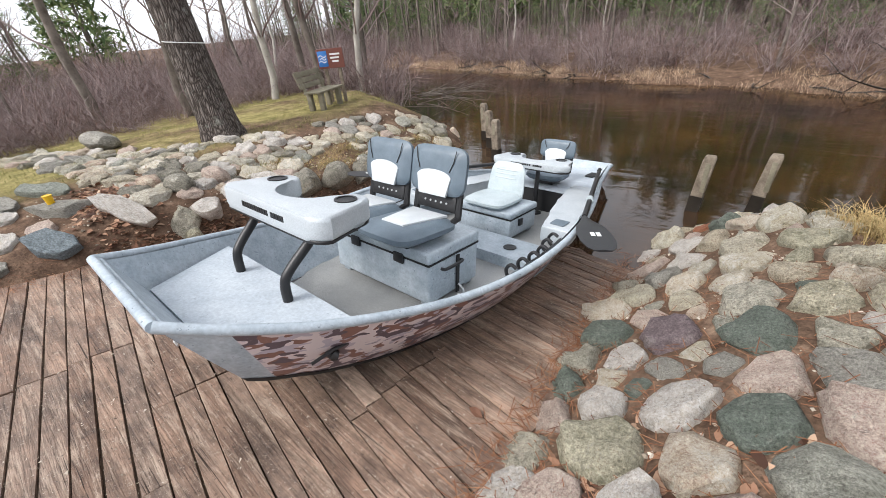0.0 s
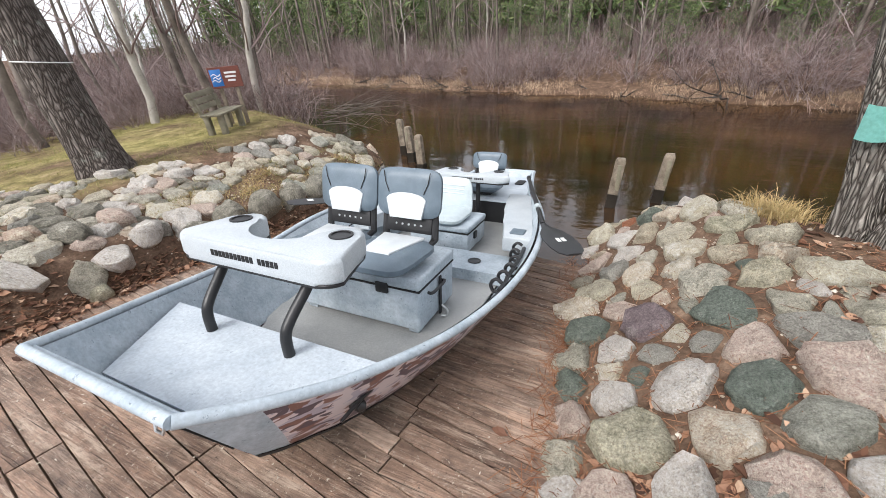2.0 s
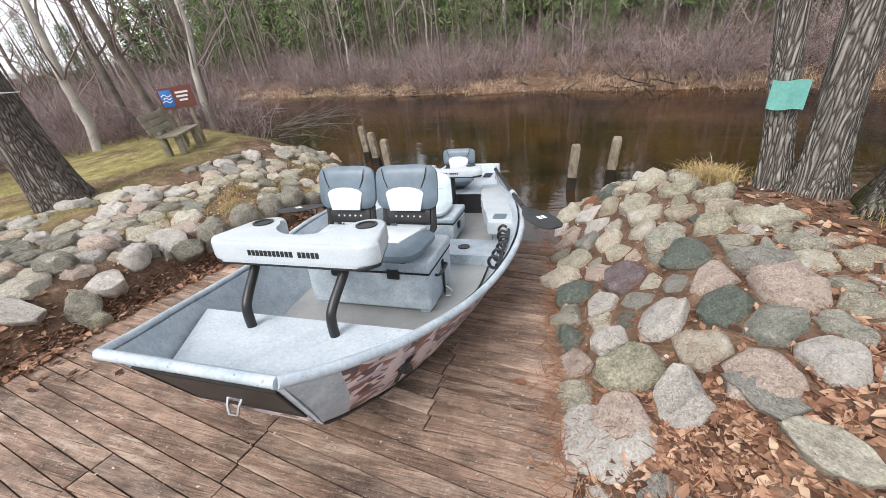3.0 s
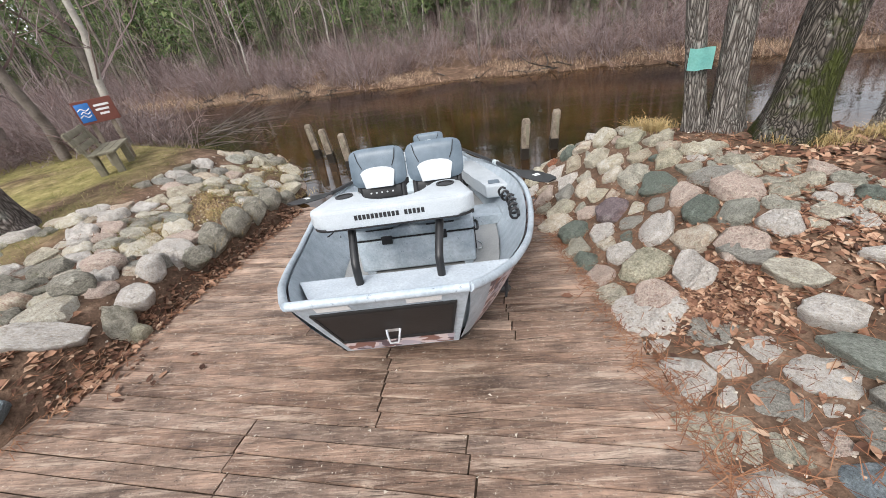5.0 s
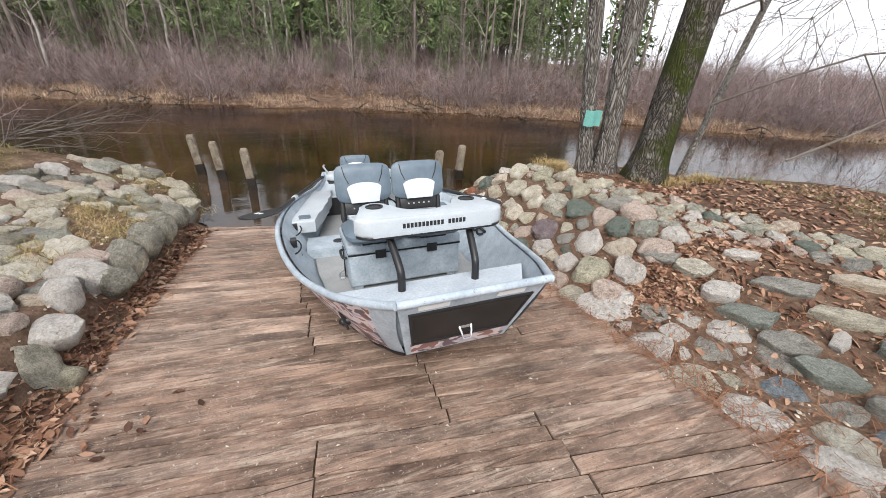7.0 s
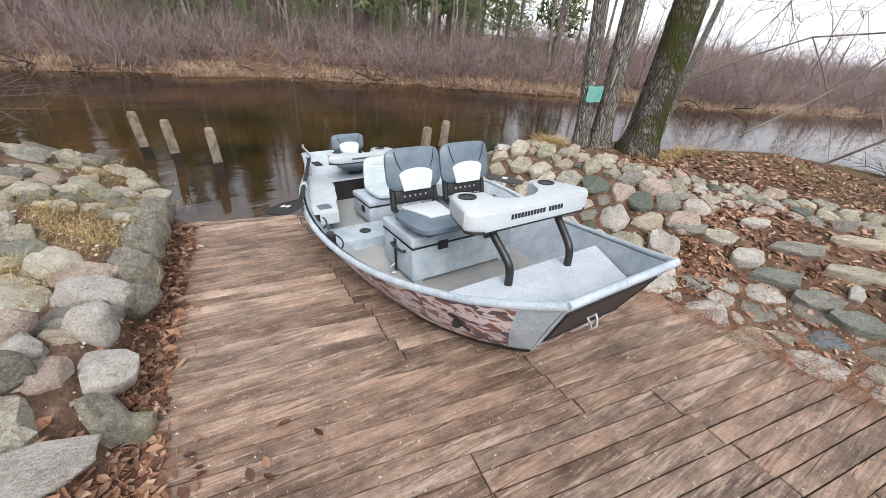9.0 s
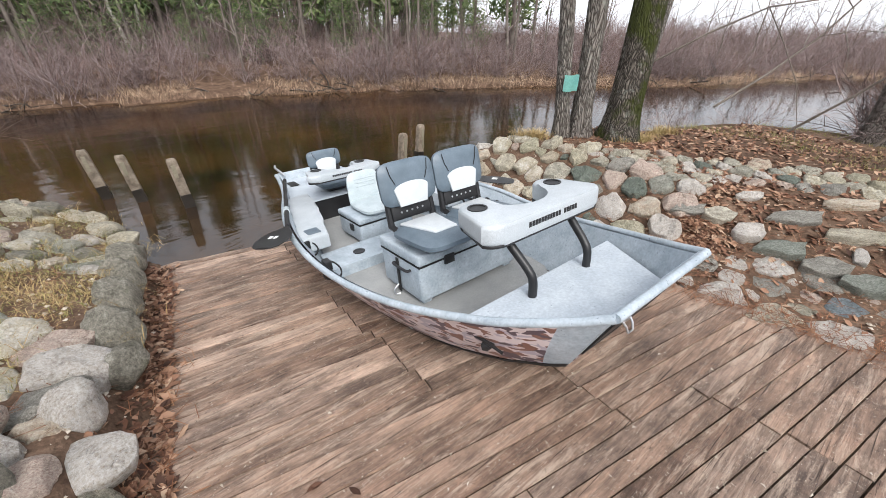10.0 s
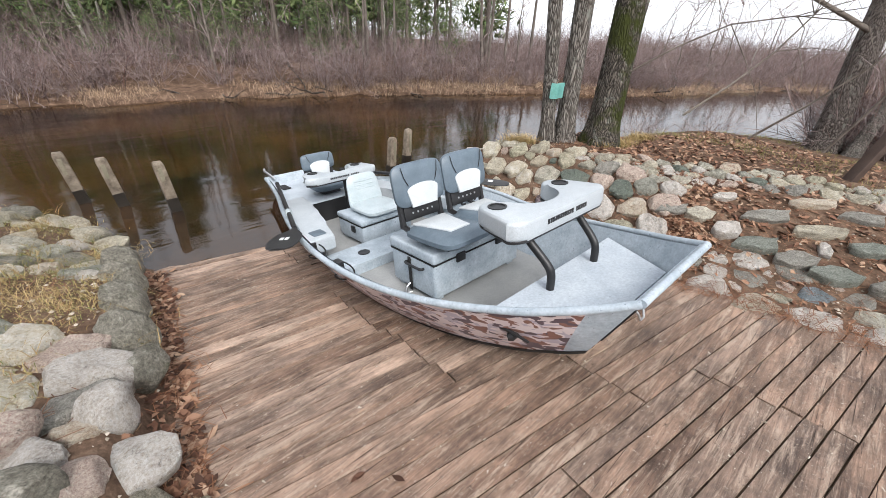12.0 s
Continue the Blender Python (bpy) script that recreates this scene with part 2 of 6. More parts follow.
def ground_mat():
    m, nt, b = nodes_of("soil_and_lawn")
    w = coords(nt, "World", per_object=False)
    big, mid, fine = noise_tex(nt, w, 0.55, 6, 0.65), noise_tex(nt, w, 5, 6, 0.7), noise_tex(nt, w, 50, 4, 0.7)
    soil = ramp(nt, mid, [(0.3, (0.055, 0.034, 0.023)), (0.55, (0.14, 0.09, 0.062)), (0.72, (0.27, 0.185, 0.13))])
    grass = ramp(nt, mid, [(0.3, (0.12, 0.11, 0.04)), (0.55, (0.27, 0.23, 0.095)), (0.75, (0.42, 0.34, 0.19))])
    sep = nt.nodes.new("ShaderNodeSeparateXYZ")
    link(nt, w, sep.inputs[0])
    lawn = nt.nodes.new("ShaderNodeMapRange")
    lawn.inputs["From Min"].default_value, lawn.inputs["From Max"].default_value = -3.3, -4.3
    link(nt, sep.outputs["X"], lawn.inputs["Value"])
    patch = ramp(nt, big, [(0.38, (0, 0, 0)), (0.56, (1, 1, 1))])
    keep = nt.nodes.new("ShaderNodeMath")
    keep.operation = "MULTIPLY"
    link(nt, lawn.outputs[0], keep.inputs[0])
    link(nt, patch, keep.inputs[1])
    inland = nt.nodes.new("ShaderNodeMapRange")
    inland.inputs["From Min"].default_value, inland.inputs["From Max"].default_value = 7.5, 5.5
    link(nt, sep.outputs["Y"], inland.inputs["Value"])
    keep2 = nt.nodes.new("ShaderNodeMath")
    keep2.operation = "MULTIPLY"
    link(nt, keep.outputs[0], keep2.inputs[0])
    link(nt, inland.outputs[0], keep2.inputs[1])
    col = mix(nt, keep2.outputs[0], soil, grass)
    col = mix(nt, 0.6, col, ramp(nt, fine, [(0.3, (0.2, 0.2, 0.2)), (0.7, (0.8, 0.8, 0.8))]), "OVERLAY")
    link(nt, col, b.inputs["Base Color"])
    b.inputs["Roughness"].default_value, b.inputs["Specular IOR Level"].default_value = 0.95, 0.08
    k = bump(nt, b, fine, 0.6, 0.02)
    bump(nt, b, mid, 0.6, 0.05, k)
    return m


def island_mat(name, stops, rough=0.7, spec=0.3):
    """Colours that differ from piece to piece of one joined mesh."""
    m, nt, b = nodes_of(name)
    g = nt.nodes.new("ShaderNodeNewGeometry")
    link(nt, ramp(nt, g.outputs["Random Per Island"], stops), b.inputs["Base Color"])
    b.inputs["Roughness"].default_value, b.inputs["Specular IOR Level"].default_value = rough, spec
    return m


STONE, PLANK, CAMO, WATER, GROUND = stone_mat(), plank_mat(), camo_mat(), water_mat(), ground_mat()
GREEN_STONE = coloured_stone("green_stone", (0.12, 0.145, 0.115), (0.20, 0.225, 0.19), (0.36, 0.36, 0.30))
PURPLE_STONE = coloured_stone("purple_stone", (0.17, 0.13, 0.135), (0.25, 0.195, 0.20), (0.38, 0.33, 0.31))
PALE_STONE = coloured_stone("pale_stone", (0.48, 0.43, 0.38), (0.70, 0.65, 0.59), (0.82, 0.78, 0.73))
PINK_STONE = coloured_stone("pinkish_stone", (0.45, 0.34, 0.28), (0.63, 0.51, 0.43), (0.74, 0.64, 0.56))
BLUE_STONE = coloured_stone("blue_grey_stone", (0.16, 0.19, 0.20), (0.25, 0.29, 0.31), (0.38, 0.40, 0.41))
MOSSY_STONE = coloured_stone("mossy_stone", (0.15, 0.14, 0.11), (0.33, 0.305, 0.25), (0.52, 0.49, 0.42), 0.06)
GREEN_SLAB = coloured_stone("greenish_slab", (0.20, 0.215, 0.18), (0.31, 0.325, 0.28), (0.44, 0.44, 0.39))
GREY_SLAB = coloured_stone("grey_slab", (0.24, 0.225, 0.195), (0.38, 0.36, 0.315), (0.53, 0.50, 0.44))
RED_STONE = coloured_stone("red_stone", (0.3, 0.11, 0.06), (0.38, 0.16, 0.09), (0.42, 0.22, 0.14))
PINE_BARK = bark_mat("pine_bark", (0.045, 0.036, 0.031), (0.175, 0.15, 0.135))
OAK_BARK = bark_mat("grey_bark", (0.07, 0.06, 0.052), (0.29, 0.265, 0.235), 0.0, 0.13, 48)
MOSS_BARK = bark_mat("mossy_bark", (0.03, 0.026, 0.022), (0.15, 0.13, 0.11), 0.165, 0.16, 42)
POST_WOOD = surface("weathered_post", (0.10, 0.08, 0.06), (0.27, 0.225, 0.175), 14, 80, 0.85, 0.6, stain=(0.04, 0.032, 0.024), spec=0.15)
WET_WOOD = surface("wet_post_foot", (0.012, 0.010, 0.008), (0.03, 0.024, 0.018), 9, 60, 0.35, 0.5)
HULL_GREY = surface("speckled_hull", (0.27, 0.32, 0.36), (0.43, 0.48, 0.52), 9, 60, 0.42, 0.15, stain=(0.14, 0.17, 0.20))
FLOOR_GREY = surface("speckled_floor", (0.25, 0.255, 0.25), (0.32, 0.32, 0.31), 5, 110, 0.6, 0.25)
DECK_GREY = surface("pale_deck", (0.37, 0.415, 0.46), (0.48, 0.525, 0.565), 7, 70, 0.45, 0.15, stain=(0.29, 0.335, 0.375))
TRAY_GREY = surface("pale_tray", (0.37, 0.405, 0.43), (0.45, 0.48, 0.50), 6, 150, 0.38, 0.1)
VINYL_GREY = surface("slate_vinyl", (0.085, 0.115, 0.142), (0.125, 0.162, 0.195), 10, 240, 0.42, 0.2)
VINYL_WHITE = surface("pale_vinyl", (0.48, 0.51, 0.53), (0.57, 0.60, 0.61), 8, 240, 0.42, 0.2)
SHELL_WHITE = surface("moulded_seat", (0.36, 0.42, 0.44), (0.45, 0.505, 0.52), 10, 120, 0.35, 0.1)
BLACK = surface("black_plastic", (0.010, 0.010, 0.011), (0.018, 0.018, 0.019), 9, 120, 0.42, 0.15)
RUBBER = surface("black_rubber", (0.008, 0.008, 0.008), (0.016, 0.016, 0.016), 9, 90, 0.75, 0.2)
METAL = surface("galvanised_metal", (0.45, 0.46, 0.47), (0.62, 0.63, 0.64), 20, 120, 0.35, 0.1, 0.9)
SIGN_BROWN = surface("sign_brown", (0.12, 0.035, 0.022), (0.155, 0.045, 0.03), 6, 90, 0.5, 0.05)
SIGN_BLUE = surface("sign_blue", (0.02, 0.12, 0.36), (0.03, 0.16, 0.45), 6, 90, 0.5, 0.05)
SIGN_WHITE = surface("sign_white", (0.62, 0.63, 0.62), (0.72, 0.73, 0.72), 6, 90, 0.5, 0.05)
TEAL = surface("teal_notice", (0.22, 0.56, 0.50), (0.30, 0.64, 0.57), 5, 60, 0.45, 0.2)
YELLOW = surface("yellow_plastic", (0.62, 0.36, 0.01), (0.72, 0.44, 0.015), 12, 90, 0.4, 0.05)
BENCH_WOOD = surface("mossy_bench_wood", (0.12, 0.11, 0.075), (0.24, 0.21, 0.15), 6, 60, 0.8, 0.4, stain=(0.11, 0.15, 0.06))
BOARD_BROWN = surface("dark_stained_board", (0.045, 0.028, 0.022), (0.075, 0.048, 0.036), 6, 70, 0.7, 0.3)
TWIG = island_mat("bare_twigs", [(0, (0.085, 0.058, 0.054)), (0.35, (0.20, 0.15, 0.142)), (0.7, (0.38, 0.315, 0.30)), (1, (0.20, 0.115, 0.10))], 0.8, 0.1)
FAR_BARK = surface("far_bark", (0.085, 0.07, 0.058), (0.22, 0.19, 0.165), 3, 30, 0.9, 0.3, spec=0.1)
BIRCH = surface("pale_trunk", (0.26, 0.24, 0.21), (0.46, 0.43, 0.38), 3, 30, 0.8, 0.2, stain=(0.1, 0.085, 0.075))
NEEDLES = island_mat("conifer_needles", [(0, (0.06, 0.095, 0.04)), (0.5, (0.135, 0.19, 0.08)), (1, (0.24, 0.275, 0.125))], 0.7, 0.1)
DRY_GRASS = island_mat("dry_grass", [(0, (0.24, 0.155, 0.06)), (0.5, (0.38, 0.27, 0.12)), (0.8, (0.47, 0.36, 0.18)), (1, (0.17, 0.15, 0.045))], 0.8)
BANK_GRASS = island_mat("matted_bank_grass", [(0, (0.38, 0.25, 0.16)), (0.5, (0.56, 0.40, 0.27)), (1, (0.68, 0.54, 0.39))], 0.85)
GREEN_GRASS = island_mat("green_grass", [(0, (0.11, 0.13, 0.035)), (0.5, (0.22, 0.21, 0.07)), (1, (0.38, 0.31, 0.14))], 0.8)
LEAF = island_mat("dead_leaves", [(0, (0.05, 0.026, 0.018)), (0.3, (0.14, 0.068, 0.043)), (0.6, (0.26, 0.14, 0.088)), (0.85, (0.38, 0.235, 0.155)), (1, (0.46, 0.33, 0.23))], 0.7, 0.18)
NEEDLE_LITTER = island_mat("pine_needle_litter", [(0, (0.12, 0.048, 0.025)), (0.5, (0.22, 0.092, 0.045)), (1, (0.33, 0.17, 0.09))], 0.7)
SOIL = surface("damp_soil", (0.022, 0.015, 0.011), (0.085, 0.06, 0.042), 12, 70, 0.95, 0.5, spec=0.08)
CHIPS = island_mat("grit_and_chips", [(0, (0.2, 0.16, 0.12)), (0.5, (0.4, 0.34, 0.27)), (1, (0.58, 0.52, 0.44))], 0.8)

# ---- mesh helpers ----
rng = np.random.default_rng(7)


def part(name, bm, material, parent=None, label="", smooth=True, m=None):
    me = bpy.data.meshes.new(name)
    bmesh.ops.recalc_face_normals(bm, faces=bm.faces)
    bm.to_mesh(me)
    bm.free()
    me.materials.append(material)
    if smooth:
        for p in me.polygons:
            p.use_smooth = True
        me.set_sharp_from_angle(angle=radians(38))
    ob = new(name, me)
    if parent is not None:
        ob.parent = parent
    if m is not None:
        ob.matrix_basis = m
    if label:
        ob["label"] = label
    return ob


def thing(name, m, label, category, group="", kind=""):
    ob = new(name)
    ob.empty_display_size = 0.1
    ob.matrix_basis = m
    return tagged(ob, label, category, group, kind)


def add_box(bm, x0, x1, y0, y1, z0, z1, bev=0.008, seg=2, taper=0.0):
    r = bmesh.ops.create_cube(bm, size=1)["verts"]
    for v in r:
        k = 1 - taper * (v.co.z > 0)
        v.co = Vector(((x0 + x1) / 2 + v.co.x * (x1 - x0) * k, (y0 + y1) / 2 + v.co.y * (y1 - y0) * k, (z0 + z1) / 2 + v.co.z * (z1 - z0)))
    if bev:
        es = {e for v in r for e in v.link_edges}
        bmesh.ops.bevel(bm, geom=list(es), offset=bev, segments=seg, affect="EDGES", profile=0.5)
    return bm


def box(*a, **k):
    return add_box(bmesh.new(), *a, **k)


def add_tube(bm, pts, radii, n=10, caps=True):
    pts = [Vector(p) for p in pts]
    if isinstance(radii, (int, float)):
        radii = [radii] * len(pts)
    rings, side = [], None
    for i, p in enumerate(pts):
        d = (pts[min(i + 1, len(pts) - 1)] - pts[max(i - 1, 0)]).normalized()
        if side is None:
            side = d.orthogonal().normalized()
        side = (side - d * side.dot(d)).normalized()
        up = d.cross(side)
        rings.append([bm.verts.new(p + radii[i] * (math.cos(a) * side + math.sin(a) * up)) for a in [2 * math.pi * k / n for k in range(n)]])
    for a, b in zip(rings[:-1], rings[1:]):
        for k in range(n):
            bm.faces.new((a[k], a[(k + 1) % n], b[(k + 1) % n], b[k]))
    if caps:
        bm.faces.new(rings[0][::-1])
        bm.faces.new(rings[-1])
    return bm


def tube(*a, **k):
    return add_tube(bmesh.new(), *a, **k)


def spline(pts, n=8):
    """Points of a smooth curve through pts."""
    pts = [Vector(p) for p in pts]
    out = []
    for i in range(len(pts) - 1):
        p0, p1, p2, p3 = pts[max(i - 1, 0)], pts[i], pts[i + 1], pts[min(i + 2, len(pts) - 1)]
        for k in range(n):
            t = k / n
            out.append(0.5 * (2 * p1 + (p2 - p0) * t + (2 * p0 - 5 * p1 + 4 * p2 - p3) * t * t + (3 * p1 - p0 - 3 * p2 + p3) * t ** 3))
    return out + [pts[-1]]


def prism(outline, z0, z1, bev=0.01, seg=2):
    """A slab with that outline in plan, rounded at top and bottom."""
    bm = bmesh.new()
    a = [bm.verts.new((x, y, z0)) for x, y in outline]
    b = [bm.verts.new((x, y, z1)) for x, y in outline]
    n = len(a)
    bot, top = bm.faces.new(a[::-1]), bm.faces.new(b)
    for i in range(n):
        bm.faces.new((a[i], a[(i + 1) % n], b[(i + 1) % n], b[i]))
    if bev:
        bmesh.ops.bevel(bm, geom=list(set(bot.edges) | set(top.edges)), offset=bev, segments=seg, affect="EDGES", profile=0.5)
    return bm


def rounded(w, d, r, n=5, cx=0, cy=0):
    """The outline of a rounded rectangle."""
    out = []
    for sx, sy, a0 in ((1, 1, 0), (-1, 1, 90), (-1, -1, 180), (1, -1, 270)):
        for k in range(n + 1):
            a = radians(a0 + 90 * k / n)
            out.append((cx + sx * (w / 2 - r) + r * math.cos(a), cy + sy * (d / 2 - r) + r * math.sin(a)))
    return out


class Soup:
    """Many small pieces, joined into one mesh."""

    def __init__(self):
        self.v, self.f, self.n = [], [], 0

    def add(self, verts, faces):
        self.v.append(np.asarray(verts, float))
        self.f.extend([[i + self.n for i in q] for q in faces])
        self.n += len(verts)

    def twig(self, pts, r0, r1, n=3):
        pts = np.asarray(pts, float)
        k = len(pts)
        d = pts[-1] - pts[0]
        d = d / (np.linalg.norm(d) + 1e-9)
        s = np.cross(d, (0.3, 0.5, 0.81))
        s = s / (np.linalg.norm(s) + 1e-9)
        u = np.cross(d, s)
        rad = np.linspace(r0, r1, k)
        ang = np.arange(n) * 2 * np.pi / n
        ring = np.cos(ang)[:, None] * s + np.sin(ang)[:, None] * u
        v = (pts[:, None, :] + rad[:, None, None] * ring[None]).reshape(-1, 3)
        f = [(i * n + j, i * n + (j + 1) % n, (i + 1) * n + (j + 1) % n, (i + 1) * n + j) for i in range(k - 1) for j in range(n)]
        self.add(v, f)

    def arrays(self):
        return (np.concatenate(self.v) if self.v else np.zeros((0, 3))), self.f

    def mesh(self, name, material, smooth=False):
        v, f = self.arrays()
        me = bpy.data.meshes.new(name)
        me.from_pydata(v.tolist(), [], f)
        me.materials.append(material)
        if smooth:
            me.polygons.foreach_set("use_smooth", [True] * len(me.polygons))
        return me


def scatter(name, variants, poses, material):
    """One mesh out of copies of the variants: poses are (variant, x, y, z, turn, scale)."""
    vs, fs, n = [], [], 0
    packed = []
    for s in variants:
        v, f = s.arrays()
        tri = np.array([(q[0], q[i], q[i + 1]) for q in f for i in range(1, len(q) - 1)])
        packed.append((v, tri))
    for k, x, y, z, turn, sc in poses:
        v, tri = packed[k]
        c, s = math.cos(turn), math.sin(turn)
        vs.append((v @ np.array([[c, s, 0], [-s, c, 0], [0, 0, 1]])) * sc + (x, y, z))
        fs.append(tri + n)
        n += len(v)
    v, f = np.concatenate(vs), np.concatenate(fs)
    me = bpy.data.meshes.new(name)
    me.vertices.add(len(v))
    me.vertices.foreach_set("co", v.ravel())
    me.loops.add(f.size)
    me.loops.foreach_set("vertex_index", f.ravel())
    me.polygons.add(len(f))
    me.polygons.foreach_set("loop_start", np.arange(0, f.size, 3))
    me.update(calc_edges=True)
    me.materials.append(material)
    return me


# ---- the lie of the land ----
def ramp_z(x, y):
    return 0.36 - 0.03 * x - 0.125 * y


def edge_left(y):
    return -1.92 + 0.085 * (y - 1.0)


def edge_right(y):
    return 1.19 - 0.055 * (y - 1.0)


NEAR_SHORE = [(-60, 5), (-30, 8.5), (-18, 10.8), (-12, 10.2), (-8, 7.9), (-6.2, 6.9), (-4.2, 5.8), (-2.9, 5.2), (-2.25, 4.5), (-1.9, 3.5), (-1.8, 2.95), (-0.5, 2.95), (1.05, 2.6),
              (1.25, 3.0), (1.75, 3.25), (2.4, 3.1), (3.2, 2.9), (4.4, 2.8), (5.6, 2.5), (7.0, 2.0), (8.6, 0.9), (10.5, -1.5), (14, -7), (26, -21), (60, -60)]
FAR_SHORE = [(90, -40), (45, -14), (27, -3), (19, 2.4), (12.4, 4.8), (9.0, 7.0), (6.2, 8.3), (4.0, 9.3), (2.2, 10.0), (0.3, 10.6), (-1.5, 10.8), (-3.7, 11.4), (-6.0, 12.4), (-10.7, 13.6), (-15, 14.2), (-20, 14.4), (-30, 13), (-60, 10)]
RIVER = np.array(NEAR_SHORE + FAR_SHORE, float)


def river_distance(px, py):
    """Metres to the nearest shore, positive on land."""
    p = np.stack([px, py], -1)
    best, inside = np.full(px.shape, 1e9), np.zeros(px.shape, bool)
    for a, b in zip(RIVER, np.roll(RIVER, -1, 0)):
        d = b - a
        s = np.clip(((p - a) @ d) / (d @ d), 0, 1)
        best = np.minimum(best, np.linalg.norm(p - a - s[..., None] * d, axis=-1))
        cross = ((a[1] > py) != (b[1] > py)) & (px < (b[0] - a[0]) * (py - a[1]) / (b[1] - a[1] + 1e-12) + a[0])
        inside ^= cross
    return np.where(inside, -best, best)


def smooth01(t):
    t = np.clip(t, 0, 1)
    return t * t * (3 - 2 * t)


def land(px, py):
    """The height of the ground, without the small roughness."""
    px, py = np.asarray(px, float), np.asarray(py, float)
    rd = river_distance(px, py)
    yy = np.maximum(py, -5.2)
    rz = ramp_z(np.clip(px, -9, 9), yy)
    el, er = -1.92 + 0.085 * (yy - 1.0), 1.19 - 0.055 * (yy - 1.0)
    sl, sr = el - px, px - er
    up = smooth01((py + 1.2) / 1.4)
    left = rz + 0.02 + (0.31 * up + 0.02) * smooth01(sl / 0.24) + (0.72 - rz - 0.33 * up) * smooth01((sl - 0.1) / 2.0)
    left = np.where(px < -5, left - 0.05 * np.clip(-5 - px, 0, 8), left)
    left = np.where(py > 2.2, np.minimum(left, 0.05 + 0.55 * np.maximum(rd, 0) ** 0.8), left)
    hi = 0.74 + 0.02 * np.clip(px - 2.5, 0, 4)
    right = rz + 0.0 + (0.10 * up) * smooth01(sr / 0.25) + (hi - rz - 0.10 * up) * smooth01((sr - 0.05) / np.where(py > 0.2, 1.0, 1.0 + 0.9 * smooth01((0.2 - py) / 0.6)))
    right = np.where(py > 2.0, np.minimum(right, 0.02 + 0.75 * np.maximum(rd, 0) ** 0.7), right)
    right = np.where(px > 3.6, np.minimum(right, np.minimum(0.05 + 0.5 * np.maximum(rd, 0) ** 0.8, 0.80 - 0.115 * (np.minimum(px, 9) - 3.6))), right)
    h = np.where(px < el, left, np.where(px > er, right, rz - 0.10))
    across = 0.12 + 0.16 * np.clip(rd, 0, 2) + 0.07 * np.clip(rd - 2, 0, 8)
    low = 0.10 + 0.05 * np.clip(rd, 0, 4)
    mixw = smooth01((px - 8) / 5)
    across = across * (1 - mixw) + low * mixw
    centre = np.interp(px, [-60, -26, -15, -8, -2, 5, 10, 18, 40, 90], [7.5, 10.9, 12.3, 10.3, 8.2, 6.0, 3.6, -1.0, -18, -50])
    h = np.where(py > centre, across, h)
    away = np.hypot(px, py)
    h = h - np.where(px > 8, 0.10 * np.clip(away - 34, 0, None) * smooth01((px - 8) / 10), 0)
    bed = -0.08 - 0.5 * smooth01(-rd / 2.5)
    on_ramp = (px > el) & (px < er) & (py < 5)
    return np.where((rd < 0) & ~on_ramp, bed, np.where(on_ramp, rz - 0.10, h))


# ---- ground and water ----
def axis(lo, hi, fine_lo, fine_hi, step):
    mid = np.arange(fine_lo, fine_hi + step / 2, step)
    out_hi = fine_hi + np.geomspace(step, hi - fine_hi, 46)
    out_lo = fine_lo - np.geomspace(step, fine_lo - lo, 46)
    return np.concatenate([out_lo[::-1], mid, out_hi])


gx, gy = axis(-700, 700, -9, 9, 0.12), axis(-700, 700, -5, 7, 0.12)
GX, GY = np.meshgrid(gx, gy)
GZ = land(GX, GY)
rough = np.array([[noise.fractal(Vector((x * 0.9, y * 0.9, 0.3)), 1.0, 2.0, 4) for x in gx] for y in gy])
near_ramp = (GX > -1.95 + 0.085 * (GY - 1) - 0.05) & (GX < 1.24 - 0.055 * (GY - 1)) & (GY < 4)
GZ = GZ + np.where(near_ramp, 0, 0.035 * rough)


def land_z(x, y):
    """The ground's height at a place, read from its own sheet."""
    i = int(np.clip(np.searchsorted(gx, x) - 1, 0, len(gx) - 2))
    j = int(np.clip(np.searchsorted(gy, y) - 1, 0, len(gy) - 2))
    u, v = (x - gx[i]) / (gx[i + 1] - gx[i]), (y - gy[j]) / (gy[j + 1] - gy[j])
    return float((GZ[j, i] * (1 - u) + GZ[j, i + 1] * u) * (1 - v) + (GZ[j + 1, i] * (1 - u) + GZ[j + 1, i + 1] * u) * v)


bm_v = np.stack([GX, GY, GZ], -1).reshape(-1, 3)
nx, ny = len(gx), len(gy)
bm_f = [(j * nx + i, j * nx + i + 1, (j + 1) * nx + i + 1, (j + 1) * nx + i) for j in range(ny - 1) for i in range(nx - 1)]
me = bpy.data.meshes.new("ground")
me.from_pydata(bm_v.tolist(), [], bm_f)
me.materials.append(GROUND)
me.polygons.foreach_set("use_smooth", [True] * len(me.polygons))
tagged(new("ground", me), "brown soil and patchy yellow-green lawn along the river", "ground", kind="structure")

bm = bmesh.new()
bmesh.ops.create_grid(bm, x_segments=2, y_segments=2, size=48)
water = part("water", bm, WATER, m=pose(0, 0, 0.045))
tagged(water, "dark brown slow river with faint ripples", "river", kind="structure")

